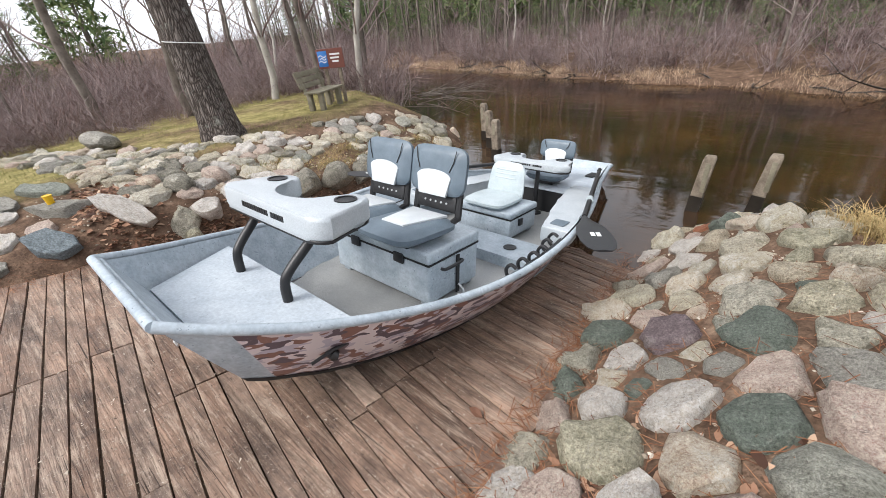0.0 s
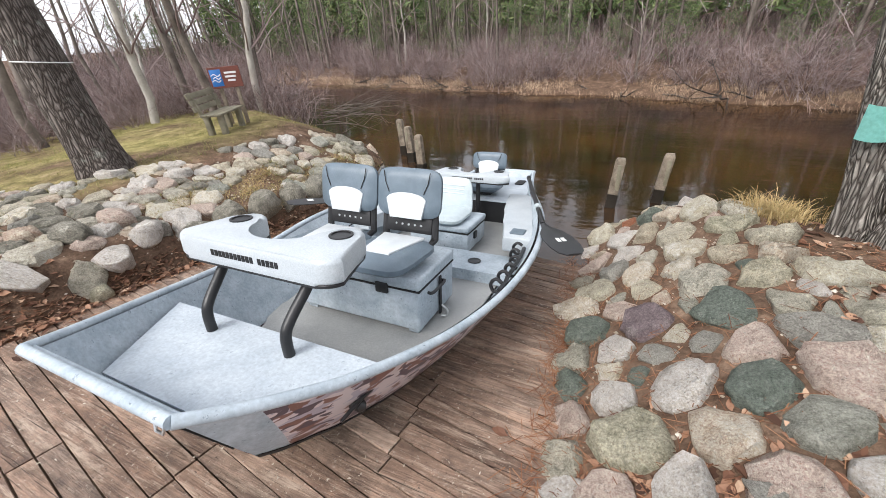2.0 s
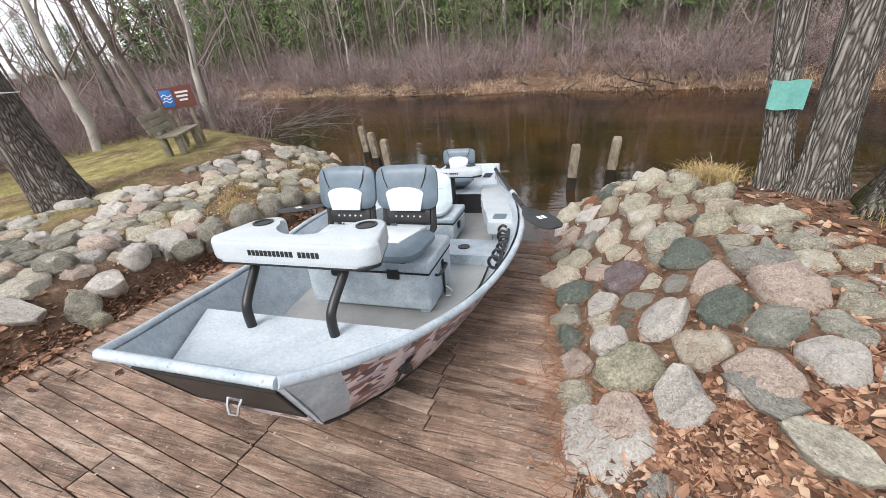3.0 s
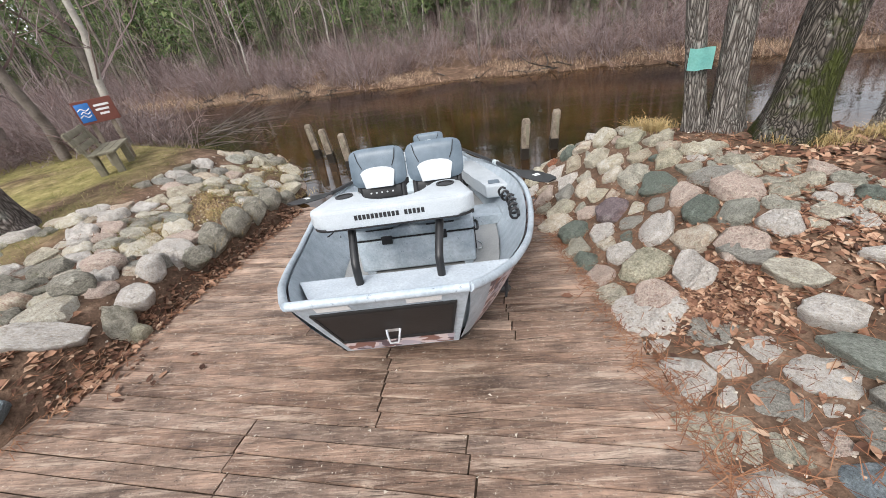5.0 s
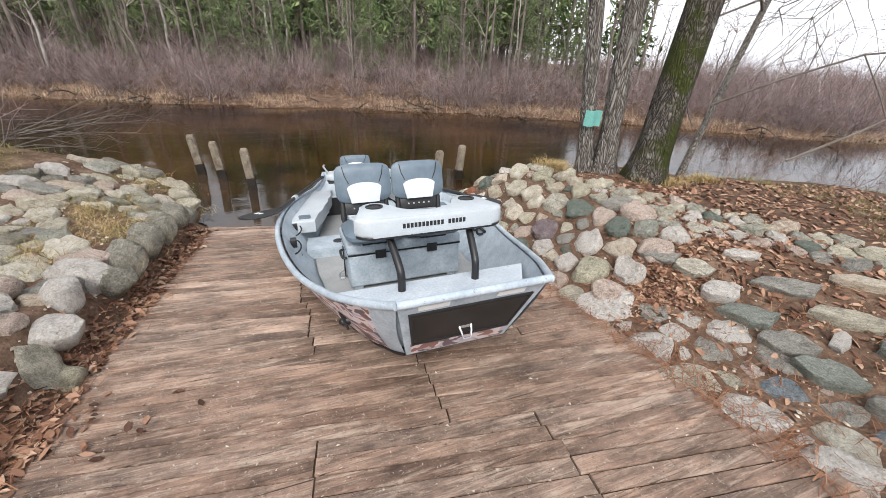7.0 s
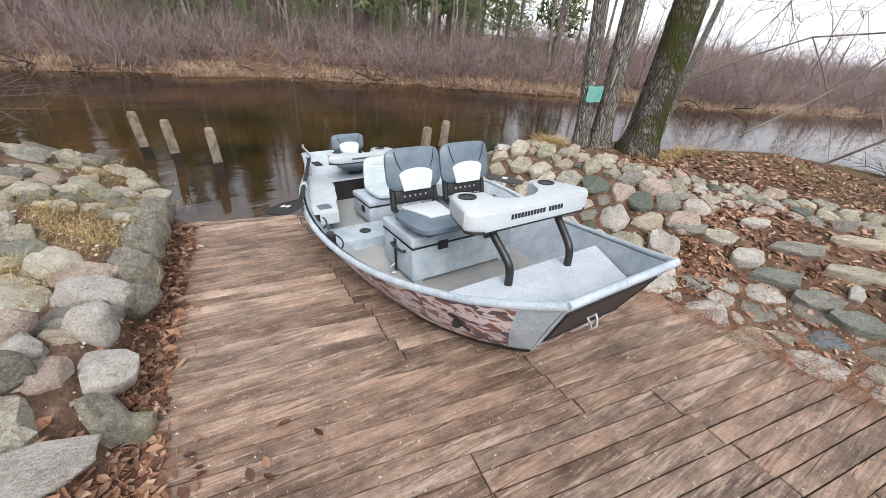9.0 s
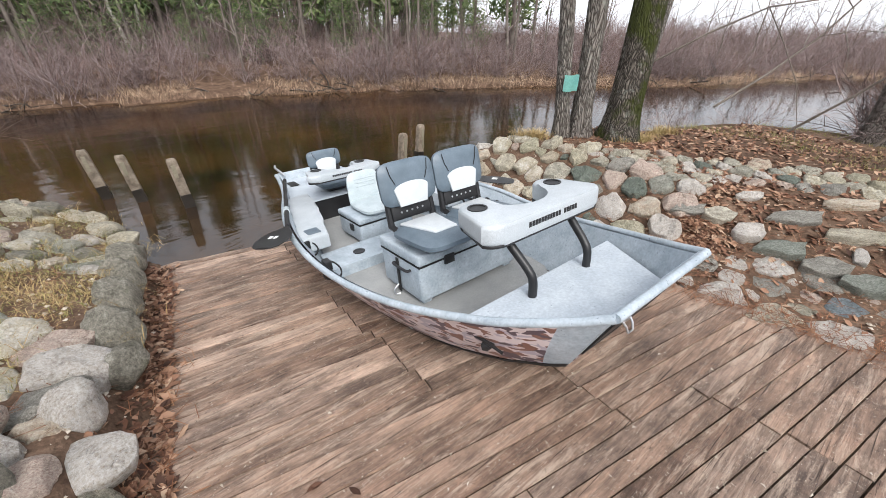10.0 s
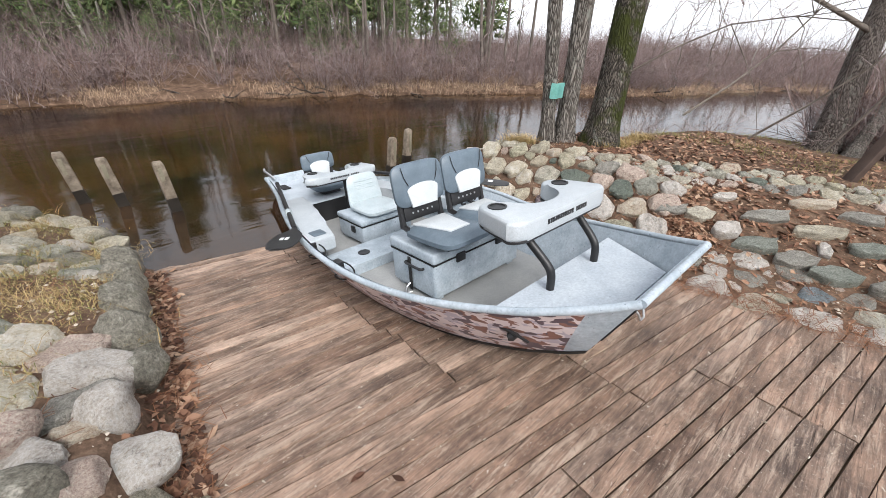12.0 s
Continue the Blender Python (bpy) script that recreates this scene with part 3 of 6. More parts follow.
# ---- timber ramp ----
ramp_thing = thing("boat_ramp", pose(0, 0, 0), "weathered brown timber plank boat ramp sloping into the river", "boat ramp", kind="structure")
bm = bmesh.new()
ys = [-5.0, 3.6]
quad = [bm.verts.new((x, y, ramp_z(x, y) - 0.009)) for x, y in ((edge_left(-5) - 0.05, -5), (edge_right(-5) + 0.05, -5), (edge_right(3.6) + 0.02, 3.6), (edge_left(3.6) - 0.02, 3.6))]
bm.faces.new(quad)
part("bed", bm, SOIL, ramp_thing, "dark soil-filled bed under the planks", False)


def plank_mesh(k):
    bm = bmesh.new()
    n = 7
    top, bot = [], []
    for i in range(n + 1):
        x = -0.5 + i / n
        w0, w1 = 0.497 - 0.022 * rng.random(), 0.497 - 0.022 * rng.random()
        d = 0.10 * (rng.random() - 0.5)
        top.append([bm.verts.new((x, yy, zz + d)) for yy, zz in ((-w0, 0.3), (-w0 * 0.955, 0.5), (w1 * 0.955, 0.5), (w1, 0.3))])
        bot.append([bm.verts.new((x, -w0, -0.5)), bm.verts.new((x, w1, -0.5))])
    for i in range(n):
        for j in range(3):
            bm.faces.new((top[i][j], top[i + 1][j], top[i + 1][j + 1], top[i][j + 1]))
        bm.faces.new((bot[i][0], bot[i + 1][0], top[i + 1][0], top[i][0]))
        bm.faces.new((top[i][3], top[i + 1][3], bot[i + 1][1], bot[i][1]))
    for i in (0, n):
        bm.faces.new((bot[i][0], top[i][0], top[i][1], top[i][2], top[i][3], bot[i][1]))
    bmesh.ops.recalc_face_normals(bm, faces=bm.faces)
    me = bpy.data.meshes.new("plank")
    bm.to_mesh(me)
    bm.free()
    me.materials.append(PLANK)
    return me


PLANK_MESHES = [plank_mesh(k) for k in range(6)]
slope = Matrix((Vector((1, 0, -0.03)).normalized(), Vector((0, 1, -0.125)).normalized(), Vector((0.03, 0.125, 1)).normalized())).transposed().to_4x4()
ANG = radians(-9)
PITCH = 0.096
row = 0
v0 = -5.3
while v0 < 3.7:
    group_cut = {0: (-0.80, 0.30), 1: (-0.15,), 2: (-0.76, 0.60)}[(row // 7) % 3]
    # the row's centre line: y = v0 + tan(ANG) * x
    xl = -2.0
    for _ in range(3):
        xl = edge_left(v0 + math.tan(ANG) * xl)
    xr = 1.2
    for _ in range(3):
        xr = edge_right(v0 + math.tan(ANG) * xr)
    cuts = [xl - 0.04 - 0.08 * rng.random(), *[c + 0.03 * (rng.random() - 0.5) for c in group_cut], xr + 0.02 + 0.06 * rng.random()]
    for a, b in zip(cuts[:-1], cuts[1:]):
        xm = (a + b) / 2
        ym = v0 + math.tan(ANG) * xm
        ob = new("plank", PLANK_MESHES[int(rng.integers(6))])
        ob.parent = ramp_thing
        tilt = pose(0, 0, 0, 1.6 * (rng.random() - 0.5), 0.3 * (rng.random() - 0.5), math.degrees(ANG) + 0.3 * (rng.random() - 0.5))
        ob.matrix_basis = Matrix.Translation((xm, ym, ramp_z(xm, ym) - 0.03 + 0.008 * (rng.random() - 0.5))) @ slope @ tilt @ Matrix.Diagonal(((b - a) / math.cos(ANG) - 0.008, PITCH - 0.001 - 0.004 * rng.random(), 0.06, 1))
    v0 += PITCH
    row += 1


# ---- stones ----
def stone_mesh(k, sub=2, flat=0.75, angular=0.0):
    bm = bmesh.new()
    bmesh.ops.create_icosphere(bm, subdivisions=sub, radius=0.5)
    off = Vector((k * 7.3, k * 3.1, k * 1.7))
    planes = [Vector((rng.normal(), rng.normal(), rng.normal())).normalized() for _ in range(15)]
    lim = [0.28 + 0.12 * rng.random() for _ in planes]
    for v in bm.verts:
        p = v.co.copy()
        v.co = p * (1 + 0.34 * noise.noise(p * 1.7 + off) + 0.17 * noise.noise(p * 4.0 + off) + 0.09 * noise.noise(p * 9.0 + off))
        for n, l in zip(planes, lim):
            d = v.co.dot(n)
            if d > l:
                v.co -= n * (d - l) * (0.80 + 0.2 * angular)
        v.co.z *= flat
    me = bpy.data.meshes.new("stone")
    bmesh.ops.recalc_face_normals(bm, faces=bm.faces)
    bm.to_mesh(me)
    bm.free()
    me.polygons.foreach_set("use_smooth", [True] * len(me.polygons))
    me.set_sharp_from_angle(angle=radians(34))
    me.materials.append(STONE)
    return me


def slab_mesh(k):
    """An angular flagstone."""
    n = int(rng.integers(6, 9))
    angs = sorted((i + 0.55 * rng.random()) * 2 * math.pi / n for i in range(n))
    ol = [(0.5 * (0.8 + 0.25 * rng.random()) * math.cos(a), 0.5 * (0.8 + 0.25 * rng.random()) * math.sin(a)) for a in angs]
    bm = prism(ol, -0.5, 0.36, 0.05, 2)
    bmesh.ops.triangulate(bm, faces=[f for f in bm.faces if len(f.verts) > 4])
    bmesh.ops.subdivide_edges(bm, edges=list(bm.edges), cuts=2, use_grid_fill=True)
    for v in bm.verts:
        q = Vector((v.co.x * 4, v.co.y * 4, v.co.z + k * 5))
        v.co += Vector((0.05 * noise.noise(q), 0.05 * noise.noise(q + Vector((9, 0, 0))), 0.16 * noise.noise(q * 0.7 + Vector((0, 7, 0)))))
    me = bpy.data.meshes.new("slab")
    bmesh.ops.recalc_face_normals(bm, faces=bm.faces)
    bm.to_mesh(me)
    bm.free()
    me.polygons.foreach_set("use_smooth", [True] * len(me.polygons))
    me.set_sharp_from_angle(angle=radians(45))
    me.materials.append(STONE)
    return me


STONES = [stone_mesh(k, 3) for k in range(16)]
SLABS = [slab_mesh(k) for k in range(6)]
placed = []


def put_stone(parent, x, y, sx, sy, sz, turn=None, mesh=None, material=None, sink=0.3, z=None, name="stone", tilt=True, label=""):
    me = mesh or STONES[int(rng.integers(len(STONES)))]
    ob = new(name, me)
    ob.parent = parent
    if material is not None:
        ob.data = me.copy()
        ob.data.materials[0] = material
    e = 0.06
    h = land_z(x, y)
    n = Vector((land_z(x - e, y) - land_z(x + e, y), land_z(x, y - e) - land_z(x, y + e), 2 * e)).normalized() if tilt else Vector((0, 0, 1))
    q = Vector((0, 0, 1)).rotation_difference(n).to_matrix().to_4x4()
    turn = rng.random() * 6.28 if turn is None else turn
    ob.matrix_basis = Matrix.Translation((x, y, (h if z is None else z) + sz * (0.36 - sink) )) @ q @ Matrix.Rotation(turn, 4, "Z") @ Matrix.Rotation(0.3 * (rng.random() - 0.5), 4, "X") @ Matrix.Diagonal((sx, sy, sz, 1))
    if label:
        ob["label"] = label
    placed.append((x, y, (sx + sy) / 4))
    return ob


def cell_outline(i, seeds, gap):
    """The room that seed i has among its neighbours, as a convex outline round it."""
    x, y, r, stretch, turn = seeds[i][:5]
    poly = []
    for k in range(14):
        a = 2 * math.pi * k / 14
        px, py = 1.32 * r * stretch * math.cos(a), 1.32 * r / stretch * math.sin(a)
        poly.append((px * math.cos(turn) - py * math.sin(turn), px * math.sin(turn) + py * math.cos(turn)))
    for j, q in enumerate(seeds):
        dx, dy = q[0] - x, q[1] - y
        d = math.hypot(dx, dy)
        if j == i or d > 1.5 * (r + q[2]) + 0.05 or d < 1e-6:
            continue
        nx_, ny_ = dx / d, dy / d
        lim = (d * d + r * r - q[2] * q[2]) / (2 * d) - gap
        out = []
        for (ax, ay), (bx, by) in zip(poly, poly[1:] + poly[:1]):
            da, db = ax * nx_ + ay * ny_ - lim, bx * nx_ + by * ny_ - lim
            if da <= 0:
                out.append((ax, ay))
            if (da < 0) != (db < 0) and abs(da - db) > 1e-9:
                f = da / (da - db)
                out.append((ax + (bx - ax) * f, ay + (by - ay) * f))
        poly = out
        if len(poly) < 3:
            return None
    soft = []
    for (ax, ay), (bx, by) in zip(poly, poly[1:] + poly[:1]):
        soft += [(ax * 0.82 + bx * 0.18, ay * 0.82 + by * 0.18), (ax * 0.18 + bx * 0.82, ay * 0.18 + by * 0.82)]
    keep = [soft[0]]
    for p in soft[1:]:
        if math.hypot(p[0] - keep[-1][0], p[1] - keep[-1][1]) > 0.16 * r:
            keep.append(p)
    return keep if len(keep) > 4 else None


def set_stone(parent, seed, outline, rise, material, sink=0.5):
    """A fieldstone bedded in the bank: the outline in plan, a domed and chipped top."""
    x, y, r = seed[:3]
    off = Vector((rng.random() * 90, rng.random() * 90, rng.random() * 90))
    bm = bmesh.new()
    rings = []
    skew = (0.5 * rng.normal(), 0.5 * rng.normal())
    for k, zz in ((1.0, -1.2), (1.02, 0.1), (0.95, 0.62), (0.80, 0.92), (0.45, 1.0)):
        ring = []
        for px, py in outline:
            u, v = px / (2 * r), py / (2 * r)
            w = k * (1 + 0.26 * noise.noise(Vector((u * 3, v * 3, zz)) + off) + 0.10 * noise.noise(Vector((u * 8, v * 8, zz * 2)) + off))
            h = zz * rise * (1 + 0.45 * noise.noise(Vector((u * k * 4, v * k * 4, 5)) + off) + 0.2 * noise.noise(Vector((u * k * 10, v * k * 10, 5)) + off)) + (skew[0] * u + skew[1] * v) * k * rise * (zz > 0)
            ring.append(bm.verts.new((u * w, v * w, h)))
        rings.append(ring)
    n = len(outline)
    for a, b in zip(rings[:-1], rings[1:]):
        for k in range(n):
            bm.faces.new((a[k], a[(k + 1) % n], b[(k + 1) % n], b[k]))
    tip = bm.verts.new((0, 0, rise * 1.0))
    for k in range(n):
        bm.faces.new((rings[-1][k], rings[-1][(k + 1) % n], tip))
    me = bpy.data.meshes.new("stone")
    bm.to_mesh(me)
    bm.free()
    me.polygons.foreach_set("use_smooth", [True] * len(me.polygons))
    me.set_sharp_from_angle(angle=radians(30))
    me.materials.append(material)
    ob = new("stone", me)
    ob.parent = parent
    e = 0.07
    nrm = Vector((land_z(x - e, y) - land_z(x + e, y), land_z(x, y - e) - land_z(x, y + e), 2 * e)).normalized()
    q = Vector((0, 0, 1)).rotation_difference(nrm).to_matrix().to_4x4()
    ob.matrix_basis = Matrix.Translation((x, y, land_z(x, y) - 0.012)) @ q @ Matrix.Diagonal((2 * r, 2 * r, 2 * r, 1))
    return ob


def inside_of(polygon):
    pts = np.array(polygon, float)

    def test(x, y):
        a, b = pts, np.roll(pts, -1, 0)
        hit_ = ((a[:, 1] > y) != (b[:, 1] > y)) & (x < (b[:, 0] - a[:, 0]) * (y - a[:, 1]) / (b[:, 1] - a[:, 1] + 1e-12) + a[:, 0])
        return bool(hit_.sum() % 2)
    return test


def bedded(parent, inside, fixed, size, bounds, tries, rise, kinds, gap=0.007, bare=None, most=300):
    """Stones packed side by side over a stretch of bank."""
    seeds = [(x, y, r, 1.12, turn, mt) for x, y, r, turn, mt in fixed]
    arr = np.array([q[:3] for q in seeds]).reshape(-1, 3)
    x0, x1, y0, y1 = bounds
    for k in range(tries):
        if len(seeds) >= most:
            break
        x, y = x0 + (x1 - x0) * rng.random(), y0 + (y1 - y0) * rng.random()
        r = size(x, y) * (1.5 - 0.85 * (k / tries) ** 0.5) * (0.85 + 0.3 * rng.random())
        if not inside(x, y) or (len(arr) and (np.hypot(arr[:, 0] - x, arr[:, 1] - y) < 0.86 * (arr[:, 2] + r)).any()):
            continue
        u = rng.random()
        mt = kinds[-1][1]
        for share, m_ in kinds:
            if u < share:
                mt = m_
                break
            u -= share
        seeds.append((x, y, r, 1.0 + 0.28 * rng.random(), rng.normal(0, 0.5), mt))
        arr = np.vstack([arr, (x, y, r)])
    for i, q in enumerate(seeds):
        if bare is not None and bare(q[0], q[1]):
            continue
        ol = cell_outline(i, seeds, gap)
        if ol:
            set_stone(parent, q, ol, rise * (0.75 + 0.5 * rng.random()), q[5])
        placed.append(q[:3])


bank_right = thing("stone_bank", pose(0, 0, 0), "mixed grey, beige and green fieldstones set into the earth bank", "stone bank", "stone banks", "structure")
RIGHT_BED = [(1.22, 0.22), (1.6, 0.12), (2.05, 0.26), (2.45, 0.16), (2.85, -0.08), (3.1, -0.45), (3.3, -0.95), (3.45, -1.6), (3.7, -2.3), (4.1, -2.3), (3.88, -1.7), (3.78, -1.1), (3.62, -0.6), (3.45, -0.1), (3.2, 0.35),
             (2.85, 0.85), (2.5, 1.3), (2.25, 1.6), (2.1, 2.0), (2.2, 2.5), (2.3, 3.0), (1.8, 3.2), (1.1, 3.1), (1.05, 2.6)]
in_right = inside_of(RIGHT_BED)
fixed = [(1.33, 1.22, 0.13, 1.75, GREEN_STONE), (1.27, 0.74, 0.13, 1.3, GREEN_STONE), (1.62, 1.20, 0.14, 0.3, PURPLE_STONE), (1.92, 1.12, 0.14, 0.7, GREEN_STONE),
         (1.50, 1.40, 0.10, 0.3, PINK_STONE), (1.45, 1.00, 0.10, 0.2, PALE_STONE), (1.46, 0.64, 0.11, 0.1, PALE_STONE), (1.74, 0.70, 0.14, 0.5, PALE_STONE), (1.66, 0.93, 0.07, 0.5, GREY_SLAB),
         (1.98, 0.86, 0.11, 0.6, PINK_STONE), (1.57, 0.40, 0.16, 0.4, STONE), (1.84, 0.44, 0.12, 0.4, STONE), (1.70, 0.20, 0.12, 0.1, PALE_STONE), (2.10, 0.46, 0.12, 0.1, STONE),
         (1.95, 2.62, 0.15, 0.4, PALE_STONE), (1.50, 2.80, 0.08, 0.4, RED_STONE), (2.18, 0.92, 0.12, 1.0, GREY_SLAB), (1.63, 2.66, 0.11, 0.9, GREEN_STONE), (1.98, 0.22, 0.12, 0.2, PINK_STONE)]
bedded(bank_right, lambda x, y: in_right(x, y) and x > edge_right(y) + 0.07 and not (x > 2.2 and 1.5 < y < 2.5), fixed,
       lambda x, y: 0.088 if x < 2.4 else 0.066, (1.1, 4.2, -2.3, 3.2), 26000, 0.26,
       [(0.14, PALE_STONE), (0.07, PINK_STONE), (0.07, GREY_SLAB), (0.03, GREEN_STONE), (1.0, STONE)], 0.010, None, 300)
# flat paving beside the upper ramp, laid flush
PAVED = [(1.22, 0.18), (1.6, 0.08), (1.62, -0.25), (1.9, -0.5), (1.92, -0.9), (1.9, -1.3), (2.1, -2.0), (2.3, -3.4), (1.4, -3.4)]
in_paved = inside_of(PAVED)
fixed = [(1.42, 0.00, 0.17, -0.7, PALE_STONE), (1.35, -0.45, 0.15, 1.1, PALE_STONE), (1.38, -0.78, 0.14, -0.6, STONE), (1.66, -0.66, 0.13, 0.4, GREY_SLAB), (1.46, -1.08, 0.16, -0.5, PALE_STONE),
         (1.74, -1.02, 0.11, 0.3, BLUE_STONE), (1.66, -1.36, 0.14, 0.1, STONE), (1.86, -1.45, 0.10, 0.9, BLUE_STONE), (1.58, -1.74, 0.16, 0.3, PALE_STONE)]
bedded(bank_right, lambda x, y: in_paved(x, y) and x > edge_right(y) + 0.08, fixed, lambda x, y: 0.085, (1.2, 2.4, -3.4, 0.2), 9000, 0.10,
       [(0.5, PALE_STONE), (0.12, PINK_STONE), (0.12, GREY_SLAB), (0.08, BLUE_STONE), (1.0, STONE)], 0.014, lambda x, y: (x - 1.78) ** 2 / 0.10 + (y - 0.0) ** 2 / 0.05 < 1, 90)
# rows of slabs stepping up the bank
for x, y, sx, sy, sz, tn, mt in [(1.97, 0.12, 0.34, 0.16, 0.14, -0.8, GREY_SLAB), (2.10, -0.06, 0.32, 0.20, 0.15, -0.7, STONE), (2.12, -0.30, 0.30, 0.27, 0.18, -0.6, PALE_STONE), (2.10, -0.56, 0.42, 0.26, 0.18, -1.0, GREEN_SLAB),
                                 (2.06, -0.83, 0.34, 0.24, 0.17, -1.0, GREY_SLAB), (2.02, -1.08, 0.36, 0.25, 0.17, -1.2, GREEN_SLAB), (2.06, -1.42, 0.40, 0.26, 0.18, -1.1, GREY_SLAB), (2.14, -1.80, 0.42, 0.26, 0.18, -1.2, STONE),
                                 (2.50, -0.12, 0.34, 0.14, 0.10, -0.5, PALE_STONE), (2.52, -0.50, 0.50, 0.22, 0.14, -0.9, GREY_SLAB), (2.50, -0.86, 0.46, 0.24, 0.14, -1.0, STONE), (2.48, -1.22, 0.42, 0.24, 0.15, -1.1, GREEN_SLAB), (2.52, -1.62, 0.44, 0.24, 0.15, -1.2, GREY_SLAB),
                                 (2.92, -0.72, 0.46, 0.20, 0.13, -0.9, STONE), (2.92, -1.08, 0.40, 0.22, 0.13, -1.1, GREY_SLAB), (2.94, -1.48, 0.44, 0.22, 0.14, -1.1, PALE_STONE), (2.3, -0.95, 0.2, 0.14, 0.10, 0.3, PALE_STONE)]:
    put_stone(bank_right, x, y, sx * 0.98, sy * 0.82, sz * 0.8, tn, SLABS[int(rng.integers(6))], mt, 0.26, name="slab")

bank_left = thing("stone_bank", pose(0, 0, 0), "mossy grey and beige fieldstones with dry grass between them", "stone bank", "stone banks", "structure")
# the foot of the wall: big boulders side by side along the ramp
for x, y, sx, sy, sz, tn, mt in [(-2.08, 0.49, 0.33, 0.28, 0.32, 0.75, PALE_STONE), (-2.13, 0.81, 0.30, 0.25, 0.32, 1.2, PALE_STONE), (-2.44, 0.78, 0.32, 0.27, 0.32, 0.5, PINK_STONE), (-2.40, 0.46, 0.34, 0.26, 0.26, 0.3, MOSSY_STONE), (-2.0, 0.28, 0.22, 0.18, 0.2, 0.3, STONE),
                                 (-2.02, 1.14, 0.32, 0.34, 0.38, 1.2, MOSSY_STONE), (-2.00, 1.46, 0.30, 0.44, 0.46, 0.1, MOSSY_STONE), (-1.98, 1.84, 0.30, 0.44, 0.46, 0.1, MOSSY_STONE), (-1.95, 2.22, 0.28, 0.42, 0.42, 0.1, MOSSY_STONE),
                                 (-1.93, 2.58, 0.30, 0.40, 0.40, 0.2, MOSSY_STONE), (-1.93, 2.92, 0.30, 0.38, 0.34, 0.2, MOSSY_STONE), (-1.98, 3.26, 0.34, 0.36, 0.28, 0.2, STONE), (-2.08, 3.62, 0.3, 0.34, 0.26, 0.6, STONE), (-2.18, 4.0, 0.3, 0.3, 0.26, 0.9, STONE), (-2.75, 0.30, 0.36, 0.26, 0.28, 0.2, STONE)]:
    big = 1.08 if mt is MOSSY_STONE else 1.04
    put_stone(bank_left, x - 0.01, y, sx * big, sy * big, sz * 1.05, tn, None, mt, 0.26, tilt=False)
# flagstones at the foot of the lawn
for x, y, sx, sy, sz, tn, mt in [(-2.95, -0.36, 0.95, 0.28, 0.13, 0.42, GREY_SLAB), (-3.75, -0.38, 0.8, 0.26, 0.12, 0.40, GREEN_SLAB), (-3.75, -0.78, 0.85, 0.34, 0.10, 0.3, GREY_SLAB), (-2.24, -0.04, 0.60, 0.22, 0.10, 0.45, PALE_STONE),
                                 (-2.28, -0.56, 0.46, 0.28, 0.09, 0.4, BLUE_STONE), (-2.75, -0.85, 0.5, 0.32, 0.07, 0.2, PALE_STONE), (-2.36, -0.98, 0.44, 0.34, 0.07, 0.6, GREY_SLAB), (-2.9, -1.12, 0.4, 0.3, 0.08, 0.4, PALE_STONE), (-3.3, -1.1, 0.42, 0.3, 0.08, 0.1, PINK_STONE), (-2.62, -0.56, 0.36, 0.24, 0.07, 0.1, PINK_STONE), (-3.25, -0.72, 0.3, 0.2, 0.07, 0.1, PALE_STONE)]:
    put_stone(bank_left, x, y, sx, sy, sz, tn, SLABS[int(rng.integers(6))], mt, 0.2, name="slab")
LEFT_BED = [(-2.2, 0.2), (-2.9, 0.12), (-3.6, -0.02), (-4.5, -0.12), (-5.6, -0.3), (-7.0, -0.6), (-7.0, -0.1), (-5.6, 0.25), (-4.9, 0.62), (-4.2, 1.12), (-3.85, 1.8), (-3.5, 2.7), (-3.3, 3.6), (-3.1, 4.5), (-2.7, 5.0), (-2.2, 4.5), (-2.05, 3.9), (-1.6, 3.0), (-1.7, 0.6)]
in_left = inside_of(LEFT_BED)
taken = [q for q in placed if q[0] < -1.5]
bedded(bank_left, lambda x, y: in_left(x, y) and edge_left(y) - x > (0.26 if 0.3 < y < 4.2 else 0.05) and not any((x - a) ** 2 + (y - b) ** 2 < (0.72 * c) ** 2 for a, b, c in taken), [],
       lambda x, y: 0.092, (-7.0, -1.7, -0.6, 5.0), 26000, 0.23,
       [(0.13, PALE_STONE), (0.08, PINK_STONE), (0.07, GREY_SLAB), (0.16, MOSSY_STONE), (1.0, STONE)], 0.008,
       lambda x, y: noise.noise(Vector((x * 1.9, y * 1.9, 3.3))) > 0.24 and y > 0.9, 300)
boulder = put_stone(None, -5.70, 0.55, 0.72, 0.46, 0.46, 0.4, None, GREY_SLAB, 0.12, name="boulder")
tagged(boulder, "grey fieldstone boulder lying on the lawn", "boulder")


# ---- the drift boat: its own axes are x across, y from bow to stern, z up from the floor ----
BOAT = pose(0, 0, 0.50, -math.degrees(math.atan(0.14)), 0, 0)
boat = thing("drift_boat", BOAT, "speckled grey drift boat with camouflage sides hauled onto the plank ramp", "boat")
ST_Y = [-0.57, -0.44, -0.28, -0.11, 0.25, 0.60, 0.95, 1.30, 1.65, 2.00, 2.35, 2.70, 3.05, 3.40, 3.75, 3.95]
ST_W = [0.385, 0.465, 0.55, 0.63, 0.75, 0.83, 0.89, 0.92, 0.90, 0.84, 0.75, 0.65, 0.545, 0.455, 0.385, 0.355]
ST_H = [0.55, 0.505, 0.46, 0.42, 0.355, 0.315, 0.31, 0.335, 0.355, 0.36, 0.345, 0.31, 0.285, 0.28, 0.295, 0.31]
